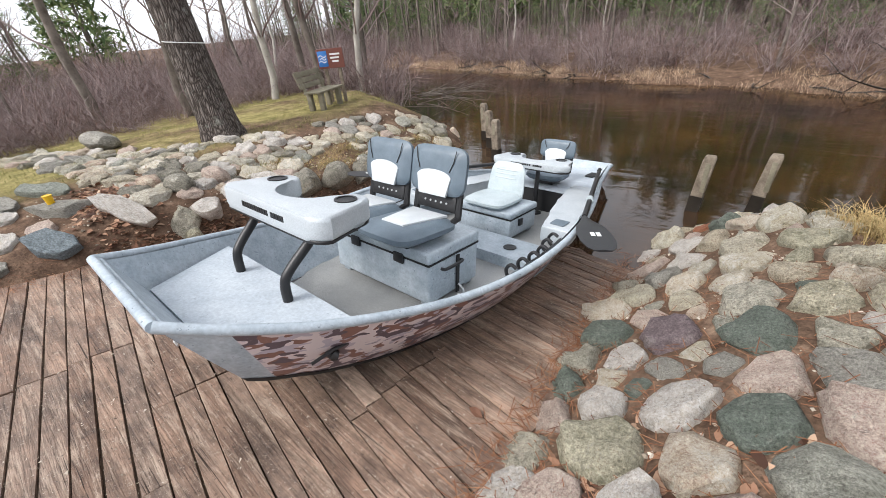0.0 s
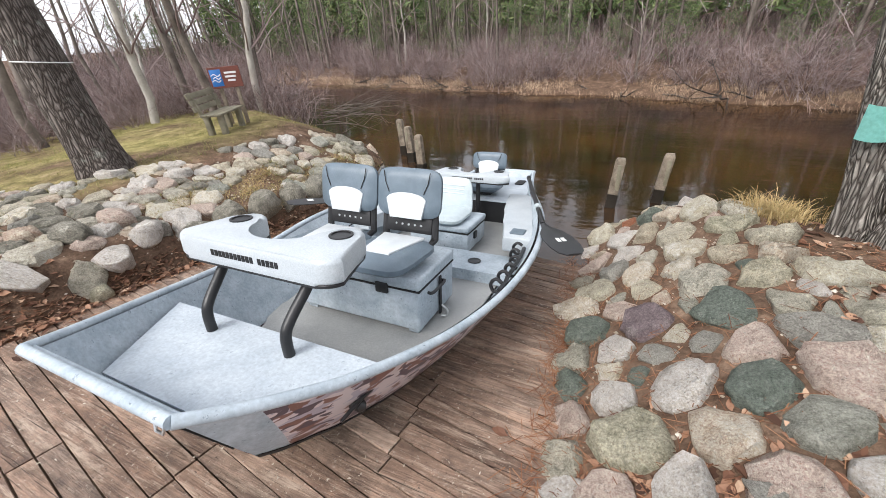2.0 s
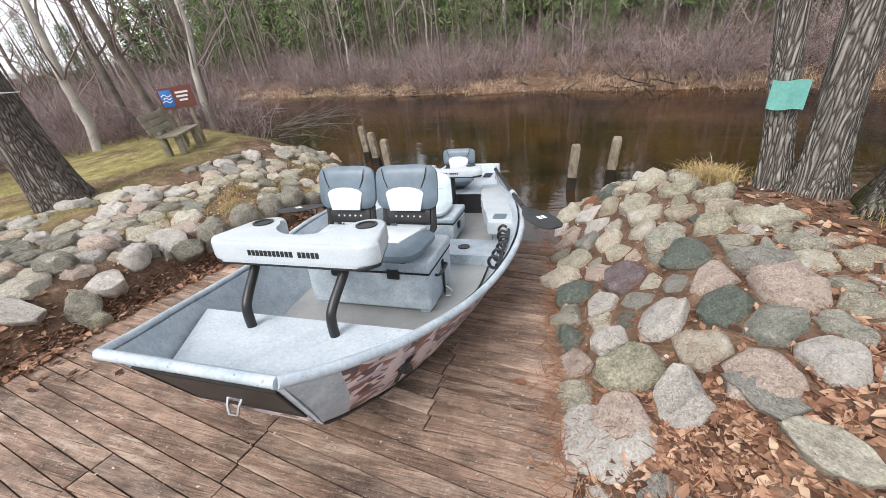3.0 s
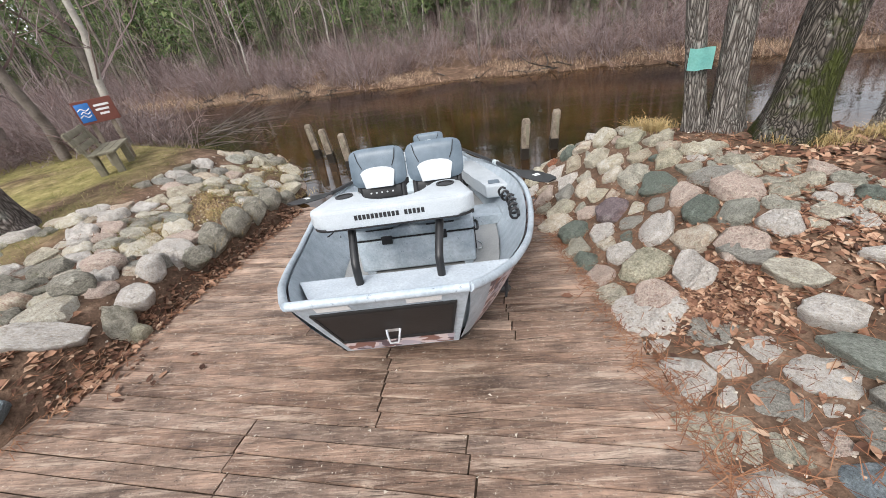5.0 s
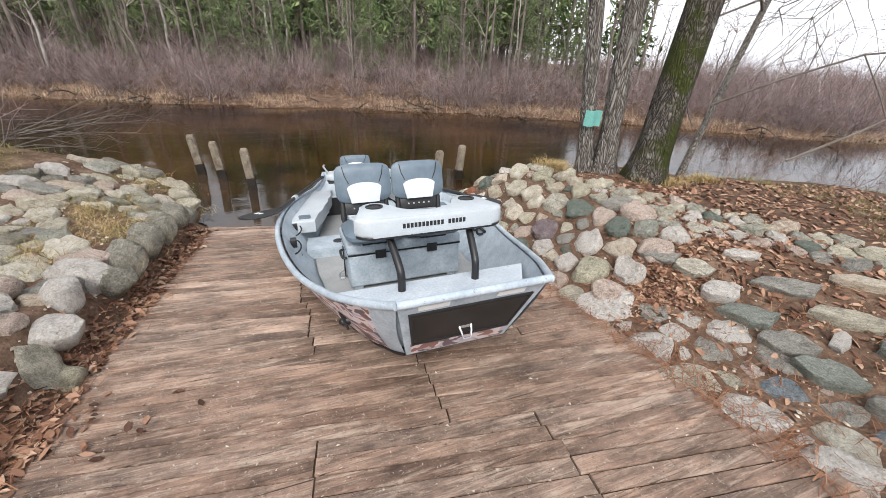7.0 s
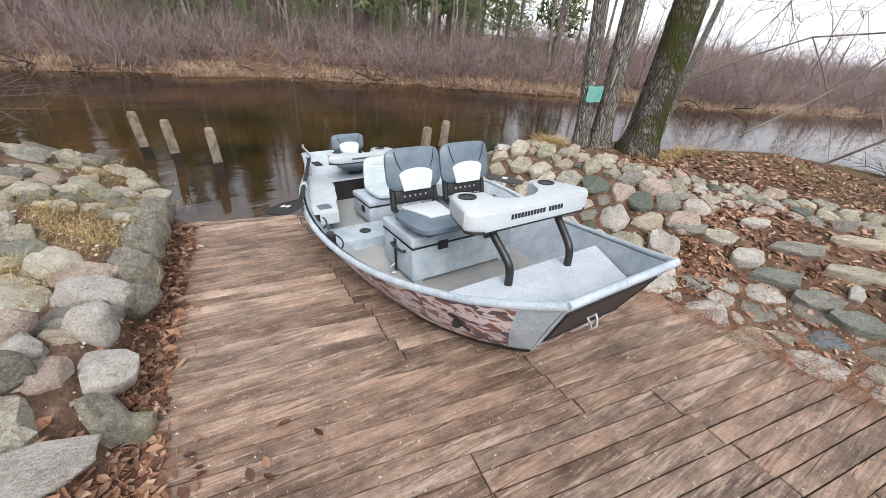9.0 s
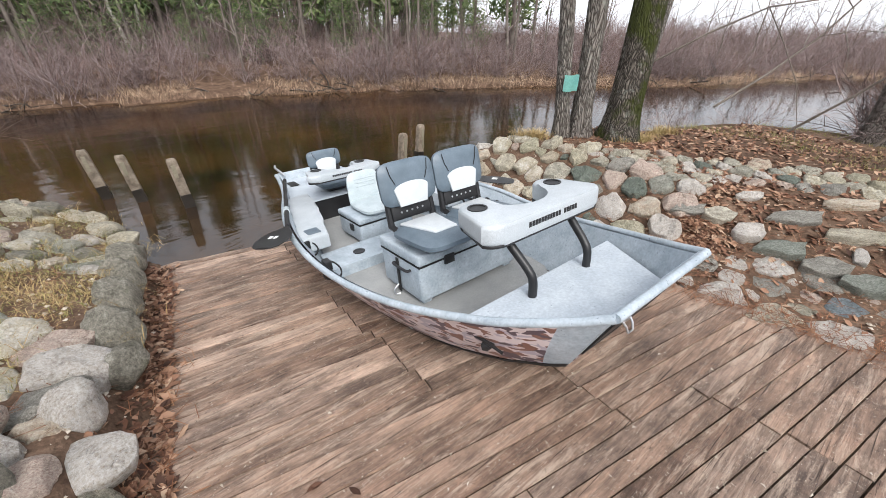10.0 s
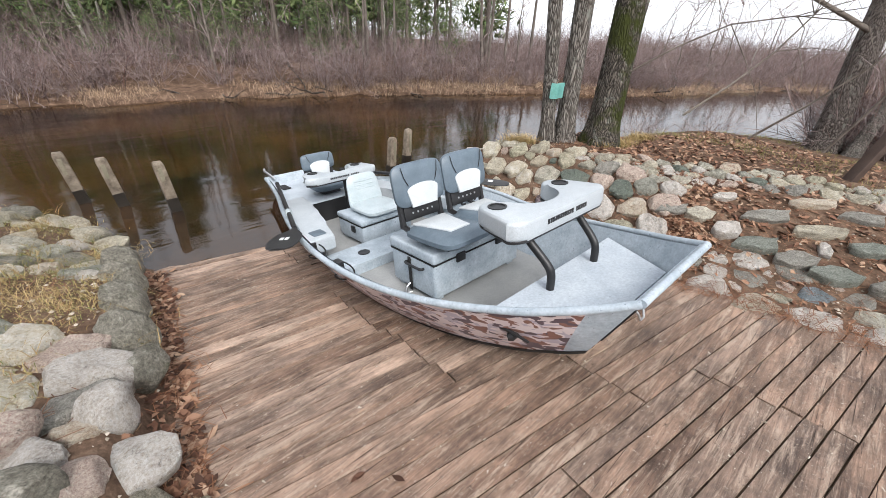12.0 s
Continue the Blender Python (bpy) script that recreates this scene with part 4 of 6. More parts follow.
BT_Y = [-0.32, -0.24, -0.12, 0.0, 0.30, 0.62, 0.95, 1.30, 1.65, 2.00, 2.35, 2.68, 3.00, 3.32, 3.65, 3.85]
BT_W = [0.29, 0.328, 0.37, 0.41, 0.49, 0.55, 0.59, 0.61, 0.60, 0.56, 0.505, 0.45, 0.39, 0.335, 0.29, 0.27]
BT_H = [0.10, 0.07, 0.035, 0.0, -0.055, -0.09, -0.112, -0.12, -0.118, -0.11, -0.10, -0.085, -0.065, -0.045, -0.02, 0.0]
DENSE = 4
idx = np.arange(len(ST_Y))
fine_i = np.linspace(0, len(ST_Y) - 1, (len(ST_Y) - 1) * DENSE + 1)


def curve(vals):
    """A smooth run through the stations."""
    v = np.array(vals)
    out = []
    for t in fine_i:
        i = min(int(t), len(v) - 2)
        f = t - i
        p0, p1, p2, p3 = v[max(i - 1, 0)], v[i], v[i + 1], v[min(i + 2, len(v) - 1)]
        out.append(0.5 * (2 * p1 + (p2 - p0) * f + (2 * p0 - 5 * p1 + 4 * p2 - p3) * f * f + (3 * p1 - p0 - 3 * p2 + p3) * f ** 3))
    return np.array(out)


gY, gW, gH, bY, bW, bH = [curve(c) for c in (ST_Y, ST_W, ST_H, BT_Y, BT_W, BT_H)]
NS = len(gY)


def side_point(i, s, sgn, inset=0.0):
    bulge = 0.022 * math.sin(math.pi * s)
    return Vector((sgn * (bW[i] + (gW[i] - bW[i]) * s + bulge - inset), bY[i] + (gY[i] - bY[i]) * s, bH[i] + (gH[i] - bH[i]) * s))


def skin(levels, sgn, i0, i1, inset=0.0):
    bm = bmesh.new()
    g = [[bm.verts.new(side_point(i, s, sgn, inset)) for s in levels] for i in range(i0, i1 + 1)]
    for a, b in zip(g[:-1], g[1:]):
        for k in range(len(levels) - 1):
            bm.faces.new((a[k], b[k], b[k + 1], a[k + 1]))
    return bm


LV = np.linspace(0.06, 0.93, 8)
for sgn in (-1, 1):
    part("side_panel", skin(LV, sgn, 5, NS - 1), CAMO, boat, "brown, mauve and pink camouflage wrap")
    part("bow_quarter", skin(LV, sgn, 0, 5), HULL_GREY, boat)
    part("sheer_band", skin([0.93, 0.97, 1.0], sgn, 0, NS - 1), HULL_GREY, boat)
    part("chine_strip", skin([-0.02, 0.03, 0.07], sgn, 0, NS - 1, -0.006), RUBBER, boat, "black chine strip")
    part("inner_side", skin(np.linspace(0.16, 1.0, 7), sgn, 0, NS - 1, 0.035), HULL_GREY, boat)
    part("gunwale", tube([(sgn * gW[i], gY[i], gH[i]) for i in range(NS)], 0.021, 10), HULL_GREY, boat, "rounded grey rail")

# bottom, floor, bow face, stern
bm = bmesh.new()
ring = [[bm.verts.new((sx * bW[i], bY[i], bH[i])) for sx in (-1, 0, 1)] for i in range(NS)]
for a, b in zip(ring[:-1], ring[1:]):
    for k in range(2):
        bm.faces.new((a[k], b[k], b[k + 1], a[k + 1]))
part("bottom", bm, RUBBER, boat, "black abrasion coating")


def face_between(i, top_s, bot_s, shift):
    bm = bmesh.new()
    pts = [side_point(i, bot_s, -1), side_point(i, bot_s, 1), side_point(i, top_s, 1), side_point(i, top_s, -1)]
    vs = [bm.verts.new(p) for p in pts] + [bm.verts.new(p + Vector((0, shift, 0))) for p in pts]
    for q in ((0, 1, 2, 3), (7, 6, 5, 4), (0, 4, 5, 1), (1, 5, 6, 2), (2, 6, 7, 3), (3, 7, 4, 0)):
        bm.faces.new([vs[k] for k in q])
    return bm


part("bow_face", face_between(0, 1.0, 0.0, 0.03), HULL_GREY, boat, "", False)
part("transom", face_between(NS - 1, 1.0, 0.0, -0.03), HULL_GREY, boat, "", False)
part("bow_rail", tube([(-gW[0], gY[0], gH[0]), (gW[0], gY[0], gH[0])], 0.021, 10), HULL_GREY, boat, "rounded grey rail")
part("stern_rail", tube([(-gW[-1], gY[-1], gH[-1]), (gW[-1], gY[-1], gH[-1])], 0.021, 10), HULL_GREY, boat, "rounded grey rail")


def bow_plate(u0, u1, s0, s1, lift):
    """A plate on the raked bow face, from fractions of its width and height."""
    bm = bmesh.new()
    a, b = side_point(0, 0, 1), side_point(0, 1, 1)
    vs = []
    for l in (0.0, lift):
        for u, s in ((u0, s0), (u1, s0), (u1, s1), (u0, s1)):
            p = a.lerp(b, s)
            vs.append(bm.verts.new((p.x * u, p.y - l * 0.91, p.z - l * 0.4)))
    for q in ((3, 2, 1, 0), (4, 5, 6, 7), (0, 1, 5, 4), (1, 2, 6, 5), (2, 3, 7, 6), (3, 0, 4, 7)):
        bm.faces.new([vs[k] for k in q])
    return bm


part("hatch", bow_plate(-0.84, 0.84, 0.26, 0.78, 0.006), BLACK, boat, "black bow hatch panel", False)
part("hatch_frame", bow_plate(-0.88, 0.88, 0.22, 0.26, 0.009), RUBBER, boat, "", False)
part("hatch_frame", bow_plate(-0.88, 0.88, 0.78, 0.82, 0.009), RUBBER, boat, "", False)
part("hatch_frame", bow_plate(0.84, 0.88, 0.26, 0.78, 0.009), RUBBER, boat, "", False)
part("hatch_frame", bow_plate(-0.88, -0.84, 0.26, 0.78, 0.009), RUBBER, boat, "", False)
part("camouflage_strip", bow_plate(-0.9, 0.9, 0.03, 0.21, 0.004), CAMO, boat, "camouflage strip under the hatch", False)
for u in (-0.55, 0.5):
    part("decal", bow_plate(u - 0.2, u + 0.2, 0.86, 0.93, 0.004), SIGN_WHITE, boat, "pale lettering bar", False)
eye = side_point(0, 0, 1).lerp(side_point(0, 1, 1), 0.36)
part("bow_eye", tube([(-0.035, eye.y - 0.01, eye.z + 0.03), (-0.028, eye.y - 0.035, eye.z), (-0.02, eye.y - 0.045, eye.z - 0.035), (0.02, eye.y - 0.045, eye.z - 0.035), (0.028, eye.y - 0.035, eye.z), (0.035, eye.y - 0.01, eye.z + 0.03)], 0.006, 8), METAL, boat, "galvanised bow eye")
part("eye_plate", box(-0.03, 0.03, eye.y - 0.022, eye.y + 0.01, eye.z + 0.01, eye.z + 0.045, bev=0.004), METAL, boat)


def level_width(y, z):
    """The hull's inner half width at a place along it and a height."""
    i = int(np.argmin(np.abs(gY - y)))
    best = 0.3
    for k in range(max(0, i - 6), min(NS, i + 7)):
        for s in (0.1, 0.2, 0.3, 0.4, 0.5, 0.6, 0.7, 0.8, 0.9, 1.0):
            p = side_point(k, s, 1, 0.036)
            if abs(p.y - y) < 0.04 and abs(p.z - z) < 0.035:
                return p.x
    s = np.clip((z - bH[i]) / (gH[i] - bH[i]), 0, 1)
    return side_point(i, s, 1, 0.036).x


def deck(y0, y1, z0, z1, n=12, thick=0.012, inset=0.0, ends=None):
    bm = bmesh.new()
    rows_ = []
    for k in range(n + 1):
        y, z = y0 + (y1 - y0) * k / n, z0 + (z1 - z0) * k / n
        w = level_width(y, z) - inset if ends is None else ends[0] + (ends[1] - ends[0]) * k / n
        rows_.append([bm.verts.new((x, y, z - t)) for t in (0, thick) for x in (-w, 0, w)])
    for a, b in zip(rows_[:-1], rows_[1:]):
        for q in ((0, 1), (1, 2), (5, 4), (4, 3)):
            bm.faces.new((a[q[0]], b[q[0]], b[q[1]], a[q[1]]))
    for r in (rows_[0], rows_[-1]):
        bm.faces.new((r[0], r[1], r[4], r[3]))
        bm.faces.new((r[1], r[2], r[5], r[4]))
    return bm


part("floor", deck(0.05, 3.2, 0.0, 0.0, 24), FLOOR_GREY, boat, "grey speckled non-slip floor")
part("bow_deck", deck(-0.42, 0.06, 0.35, 0.335, 10, ends=(0.345, level_width(0.06, 0.33))), DECK_GREY, boat, "pale grey casting deck")
bm = bmesh.new()
w1, w0 = level_width(0.06, 0.33), level_width(0.06, 0.03)
vs = [bm.verts.new(p) for p in ((-w0, 0.06, 0.0), (w0, 0.06, 0.0), (w1, 0.06, 0.33), (-w1, 0.06, 0.33))]
bm.faces.new(vs)
part("deck_riser", bm, HULL_GREY, boat, "", False)
part("stern_deck", deck(2.78, 3.9, 0.235, 0.24, 10), DECK_GREY, boat, "pale grey stern deck")
# one flat black face paints the shade in the opening below the stern deck
bm = bmesh.new()
w1, w0 = level_width(2.80, 0.2), level_width(2.80, 0.03)
vs = [bm.verts.new(p) for p in ((-w0, 2.80, 0.0), (w0, 2.80, 0.0), (w1, 2.80, 0.222), (-w1, 2.80, 0.222))]
bm.faces.new(vs)
part("stern_locker", bm, BLACK, boat, "flat black face painted as the shade in the opening under the stern deck", False)
part("thwart", deck(1.46, 1.80, 0.085, 0.085, 5, 0.085), HULL_GREY, boat, "low grey thwart")
for sgn in (-1, 1):
    part("thwart_cup_holder", prism([(sgn * 0.42 + 0.05 * math.cos(a), 1.62 + 0.05 * math.sin(a)) for a in np.linspace(0, 6.28, 18)[:-1]], 0.086, 0.094, 0.003), BLACK, boat)
    # moulded side trays from the thwart to the stern
    out = []
    ys = np.linspace(1.72, 2.95, 12)
    for y in ys:
        out.append((sgn * (level_width(y, 0.27) + 0.01), y))
    inner = [(sgn * (level_width(y, 0.27) - 0.20 - 0.04 * math.sin((y - 1.72) / 1.23 * 3.14)), y) for y in ys[::-1]]
    ol = out + inner
    part("side_tray", prism(ol if sgn > 0 else ol[::-1], 0.16, 0.285, 0.02, 3), TRAY_GREY, boat, "pale moulded side tray")
    yp = 1.84
    w = level_width(yp, 0.27) - 0.10
    part("tread_pad", prism(rounded(0.11, 0.12, 0.012, 3, sgn * w, yp), 0.286, 0.292, 0.002, 1), VINYL_GREY, boat, "grey non-slip pad")
    part("deck_hatch", prism(rounded(0.10, 0.22, 0.02, 3, sgn * 0.27, 3.62), 0.242, 0.250, 0.003, 1), RUBBER, boat)
    # side light and its cleat
    i = int(np.argmin(np.abs(gY + 0.10)))
    p = side_point(i, 0.52, sgn)
    part("side_light", tube([(p.x - sgn * 0.01, p.y, p.z), (p.x + sgn * 0.03, p.y, p.z - 0.004), (p.x + sgn * 0.04, p.y + 0.01, p.z - 0.008)], [0.026, 0.026, 0.016], 12), BLACK, boat, "round black side light")
    part("line_cleat", tube([(p.x + sgn * 0.012, p.y - 0.10, p.z + 0.006), (p.x + sgn * 0.03, p.y, p.z + 0.03), (p.x + sgn * 0.05, p.y + 0.13, p.z + 0.035)], [0.007, 0.009, 0.006], 8), BLACK, boat, "black line cleat")


# ---- leaning trays with drink holders ----
def leaning_tray(y_front, depth, half, z_top, thick, parent):
    """A U-shaped tray, open to the stern."""
    t = new("leaning_tray")
    t.parent = parent
    t["label"] = "pale U-shaped leaning tray with two drink holders"
    ol = []
    fr = half * 0.93
    ol += [(-fr + 0.10 * math.cos(radians(a)) + 0.10 - 0.10, y_front + 0.10 + 0.10 * math.sin(radians(a))) for a in np.linspace(200, 270, 6)]
    ol += [(fr + 0.10 * math.cos(radians(a)), y_front + 0.10 + 0.10 * math.sin(radians(a))) for a in np.linspace(270, 340, 6)]
    yb = y_front + depth
    ol += [(half - 0.092 + 0.092 * math.cos(radians(a)), yb - 0.092 + 0.092 * math.sin(radians(a))) for a in np.linspace(0, 165, 9)]
    ol += [(0.56 * half * math.cos(radians(a)), yb - 0.10 + (depth * 0.5) * math.sin(radians(a))) for a in np.linspace(-8, -172, 13)]
    ol += [(-half + 0.092 + 0.092 * math.cos(radians(a)), yb - 0.092 + 0.092 * math.sin(radians(a))) for a in np.linspace(15, 180, 9)]
    part("tray_body", prism(ol, z_top - thick, z_top, 0.022, 3), TRAY_GREY, t)
    inset_ol = [(x * 0.985, y_front + depth / 2 + (y - y_front - depth / 2) * 0.985) for x, y in ol]
    part("tray_base", prism(inset_ol, z_top - thick - 0.012, z_top - thick + 0.004, 0.003, 1), BLACK, t, "black underside")
    for sgn in (-1, 1):
        cx, cy = sgn * (half - 0.085), yb - 0.115
        bm = bmesh.new()
        for r_in, r_out, za, zb in ((0.042, 0.053, z_top - 0.004, z_top + 0.006),):
            n = 24
            rings = [[bm.verts.new((cx + r * math.cos(2 * math.pi * k / n), cy + r * math.sin(2 * math.pi * k / n), z)) for k in range(n)] for r, z in ((r_out, za), (r_out, zb), (r_in, zb), (r_in, z_top + 0.001))]
            for a, b in zip(rings[:-1], rings[1:]):
                for k in range(n):
                    bm.faces.new((a[k], a[(k + 1) % n], b[(k + 1) % n], b[k]))
            bm.faces.new(rings[-1])
        part("drink_holder", bm, BLACK, t, "black drink holder rim")
    # the maker's mark: bars of its size
    for k in range(17):
        if k == 11:
            continue
        x0 = -half * 0.50 + k * half * 0.0588
        part("mark", box(x0, x0 + half * 0.042, y_front - 0.003, y_front + 0.004, z_top - thick * 0.62, z_top - thick * 0.37, bev=0), BLACK, t, "black lettering bar" if k == 0 else "", False)
    return t


front_tray = leaning_tray(0.02, 0.37, 0.385, 0.755, 0.108, boat)
for sgn in (-1, 1):
    pts = spline([(sgn * 0.23, -0.045, 0.336), (sgn * 0.23, -0.045, 0.43), (sgn * 0.235, -0.01, 0.49), (sgn * 0.25, 0.10, 0.60), (sgn * 0.255, 0.13, 0.66)], 6)
    part("tray_leg", tube(pts, 0.023, 12), BLACK, boat, "bent black tube leg")
rear_tray = leaning_tray(2.56, 0.34, 0.33, 0.535, 0.07, boat)
part("tray_post", tube([(0.06, 2.70, 0.0), (0.06, 2.70, 0.46)], 0.022, 12), BLACK, boat, "black tube post")
part("tray_foot", tube([(0.06, 2.70, 0.0), (0.06, 2.70, 0.012)], [0.07, 0.065], 16), BLACK, boat)


# ---- boxes ----
def seat_box(name, hw, y0, y1, h, lid, parent):
    b = new(name)
    b.parent = parent
    b["label"] = "speckled grey moulded storage box with a hinged lid"
    part("body", box(-hw, hw, y0, y1, 0.03, h - lid, bev=0.02, seg=3, taper=-0.0), HULL_GREY, b)
    part("lid", box(-hw - 0.006, hw + 0.006, y0 - 0.008, y1 + 0.006, h - lid + 0.006, h, bev=0.018, seg=3), HULL_GREY, b)
    part("seal", box(-hw - 0.002, hw + 0.002, y0 - 0.003, y1 + 0.002, h - lid - 0.003, h - lid + 0.008, bev=0), RUBBER, b, "black lid seal", False)
    for sx in (-1, 1):
        for yy in (y0 + 0.06, y1 - 0.06):
            part("foot", box(sx * (hw - 0.06) - 0.035, sx * (hw - 0.06) + 0.035, yy - 0.035, yy + 0.035, 0.0, 0.05, bev=0.008), HULL_GREY, b)
    return b


box_front = seat_box("storage_box", 0.435, 0.69, 1.17, 0.372, 0.085, boat)
part("latch", box(0.16, 0.24, 0.672, 0.69, 0.25, 0.315, bev=0.005), BLACK, box_front, "black plastic latch")
part("latch", box(-0.24, -0.16, 0.672, 0.69, 0.25, 0.315, bev=0.005), BLACK, box_front, "black plastic latch")
for sgn in (-1, 1):
    x = sgn * 0.437
    bm = tube(spline([(x, 0.80, 0.235), (x + sgn * 0.03, 0.81, 0.24), (x + sgn * 0.03, 0.96, 0.24), (x, 0.97, 0.235)], 5), 0.010, 8)
    part("carry_handle", bm, BLACK, box_front, "black carry handle")
    part("strap", box(x + sgn * 0.008 - 0.004, x + sgn * 0.008 + 0.004, 0.93, 0.96, 0.02, 0.28, bev=0.002), RUBBER, box_front, "black tie-down strap")
    part("strap_hook", tube(spline([(x + sgn * 0.015, 0.945, 0.08), (x + sgn * 0.05, 0.95, 0.05), (x + sgn * 0.05, 0.94, 0.015), (x + sgn * 0.02, 0.93, 0.012)], 4), 0.007, 6), METAL, box_front)
box_rear = seat_box("storage_box", 0.275, 1.86, 2.30, 0.255, 0.06, boat)
part("latch", box(0.276, 0.294, 1.98, 2.04, 0.12, 0.18, bev=0.005), BLACK, box_rear, "black plastic latch")
part("latch", box(-0.294, -0.276, 1.98, 2.04, 0.12, 0.18, bev=0.005), BLACK, box_rear, "black plastic latch")


# ---- folding seats ----
def pillow(w, d, t, n=10, puff=1.0, round_=0.45, top_narrow=0.0):
    """A padded cushion: a rounded slab, thinning to its rim."""
    bm = bmesh.new()
    rows_ = []
    for j in range(n + 1):
        for i in range(n + 1):
            u, v = -1 + 2 * i / n, -1 + 2 * j / n
            m = (abs(u) ** 5 + abs(v) ** 5) ** 0.2 if (u or v) else 0
            k = max(abs(u), abs(v)) / m if m > 1e-6 else 1
            x, y = u * k * w / 2 * (1 - top_narrow * (v + 1) / 2), v * k * d / 2
            e = max(0.0, 1 - max(abs(u), abs(v)) ** 4)
            rows_.append((x, y, e))
    top = [bm.verts.new((x, y, t / 2 * (0.25 + 0.75 * e ** 0.5) * puff)) for x, y, e in rows_]
    bot = [bm.verts.new((x, y, -t / 2 * (0.25 + 0.75 * e ** 0.5))) for x, y, e in rows_]
    q = n + 1
    for j in range(n):
        for i in range(n):
            a = j * q + i
            bm.faces.new((top[a], top[a + 1], top[a + q + 1], top[a + q]))
            bm.faces.new((bot[a], bot[a + q], bot[a + q + 1], bot[a + 1]))
    rim = [i for i in range(q)] + [j * q + n for j in range(1, q)] + [n * q + i for i in range(n - 1, -1, -1)] + [j * q for j in range(n - 1, 0, -1)]
    for a, b in zip(rim, rim[1:] + rim[:1]):
        bm.faces.new((top[a], bot[a], bot[b], top[b]))
    return bm


def folding_seat(cx, y0, z, width, depth, back_h, parent, lean=14, base=True):
    s = new("folding_seat")
    s.parent = parent
    s.matrix_basis = pose(cx, y0, z)
    s["label"] = "padded slate-grey and white vinyl folding boat seat"
    part("seat", pillow(width, depth, 0.105, 12), VINYL_GREY, s, m=pose(0, depth / 2, 0.055, -3))
    ol = [(-0.2 * width, -0.30 * depth), (0.2 * width, -0.30 * depth), (0.33 * width, 0.34 * depth), (-0.33 * width, 0.34 * depth)]
    part("seat_panel", prism(ol, -0.010, 0.008, 0.006, 2), VINYL_WHITE, s, "white vinyl centre panel", m=pose(0, depth * 0.56, 0.107, -3))
    back = pose(0, depth - 0.01, 0.07, 90 - lean, 0, 0)
    part("backrest", pillow(width, back_h, 0.085, 12), VINYL_GREY, s, m=back @ pose(0, back_h / 2 + 0.13, 0))
    arch = [(-0.25 * width, -0.115), (0.25 * width, -0.115), (0.31 * width, 0.0)] + [(0.30 * width * math.cos(a), 0.0 + 0.040 * math.sin(a)) for a in np.linspace(0.2, 2.94, 9)] + [(-0.31 * width, 0.0)]
    for zz, nm in ((0.041, "backrest_panel"),):
        part(nm, prism(arch, -0.012, 0.007, 0.005, 2), VINYL_WHITE, s, "white vinyl arched panel", m=back @ pose(0, back_h / 2 + 0.095, zz))
    for sx in (-1, 1):
        part("seam", tube([(sx * 0.27 * width, back_h * 0.5, 0.0), (sx * 0.33 * width, back_h * 0.70, 0.0), (sx * 0.36 * width, back_h * 0.93, 0)], 0.003, 5), RUBBER, s, m=back @ pose(0, 0.13, 0.044))
        hinge = tube([(sx * 0.40 * width, depth - 0.11, 0.05), (sx * 0.40 * width, depth + 0.015, 0.07), (sx * 0.40 * width, depth + 0.05, 0.27)], [0.018, 0.024, 0.018], 8)
        part("hinge", hinge, BLACK, s, "black folding hinge")
    bm = box(-0.36 * width, 0.36 * width, -0.012, 0.012, 0.0, 0.10, bev=0.004)
    part("hinge_plate", bm, BLACK, s, "black pierced hinge plate", m=pose(0, depth + 0.015, 0.10, -lean))
    for k in range(5):
        part("bolt", tube([(-0.2 * width + k * 0.1 * width, -0.014, 0.05), (-0.2 * width + k * 0.1 * width, -0.018, 0.05)], 0.007, 8), METAL, s, m=pose(0, depth + 0.015, 0.10, -lean))
    if base:
        part("swivel", box(-0.10, 0.10, depth * 0.28, depth * 0.85, -0.028, 0.012, bev=0.006), BLACK, s, "black swivel plate")
    return s


for cx in (-0.235, 0.205):
    folding_seat(cx, 0.51, 0.40, 0.43, 0.50, 0.295, boat, 10)
folding_seat(0.015, 2.85, 0.27, 0.38, 0.33, 0.185, boat, 8)

# moulded rowing seat
row_seat = new("rowing_seat")
row_seat.parent = boat
row_seat["label"] = "pale moulded plastic rowing seat without padding"
part("seat", pillow(0.40, 0.40, 0.085, 12), SHELL_WHITE, row_seat, m=pose(0, 2.01, 0.295, 0))
part("backrest", pillow(0.38, 0.34, 0.06, 12, top_narrow=0.16), SHELL_WHITE, row_seat, m=pose(0, 2.19, 0.25, 78) @ pose(0, 0.16, 0))
for k in range(3):
    part("ridge", tube([(-0.10, 0.26 - 0.035 * k, 0.028), (0.10, 0.26 - 0.035 * k, 0.028)], 0.006, 6), SHELL_WHITE, row_seat, m=pose(0, 2.19, 0.25, 78))

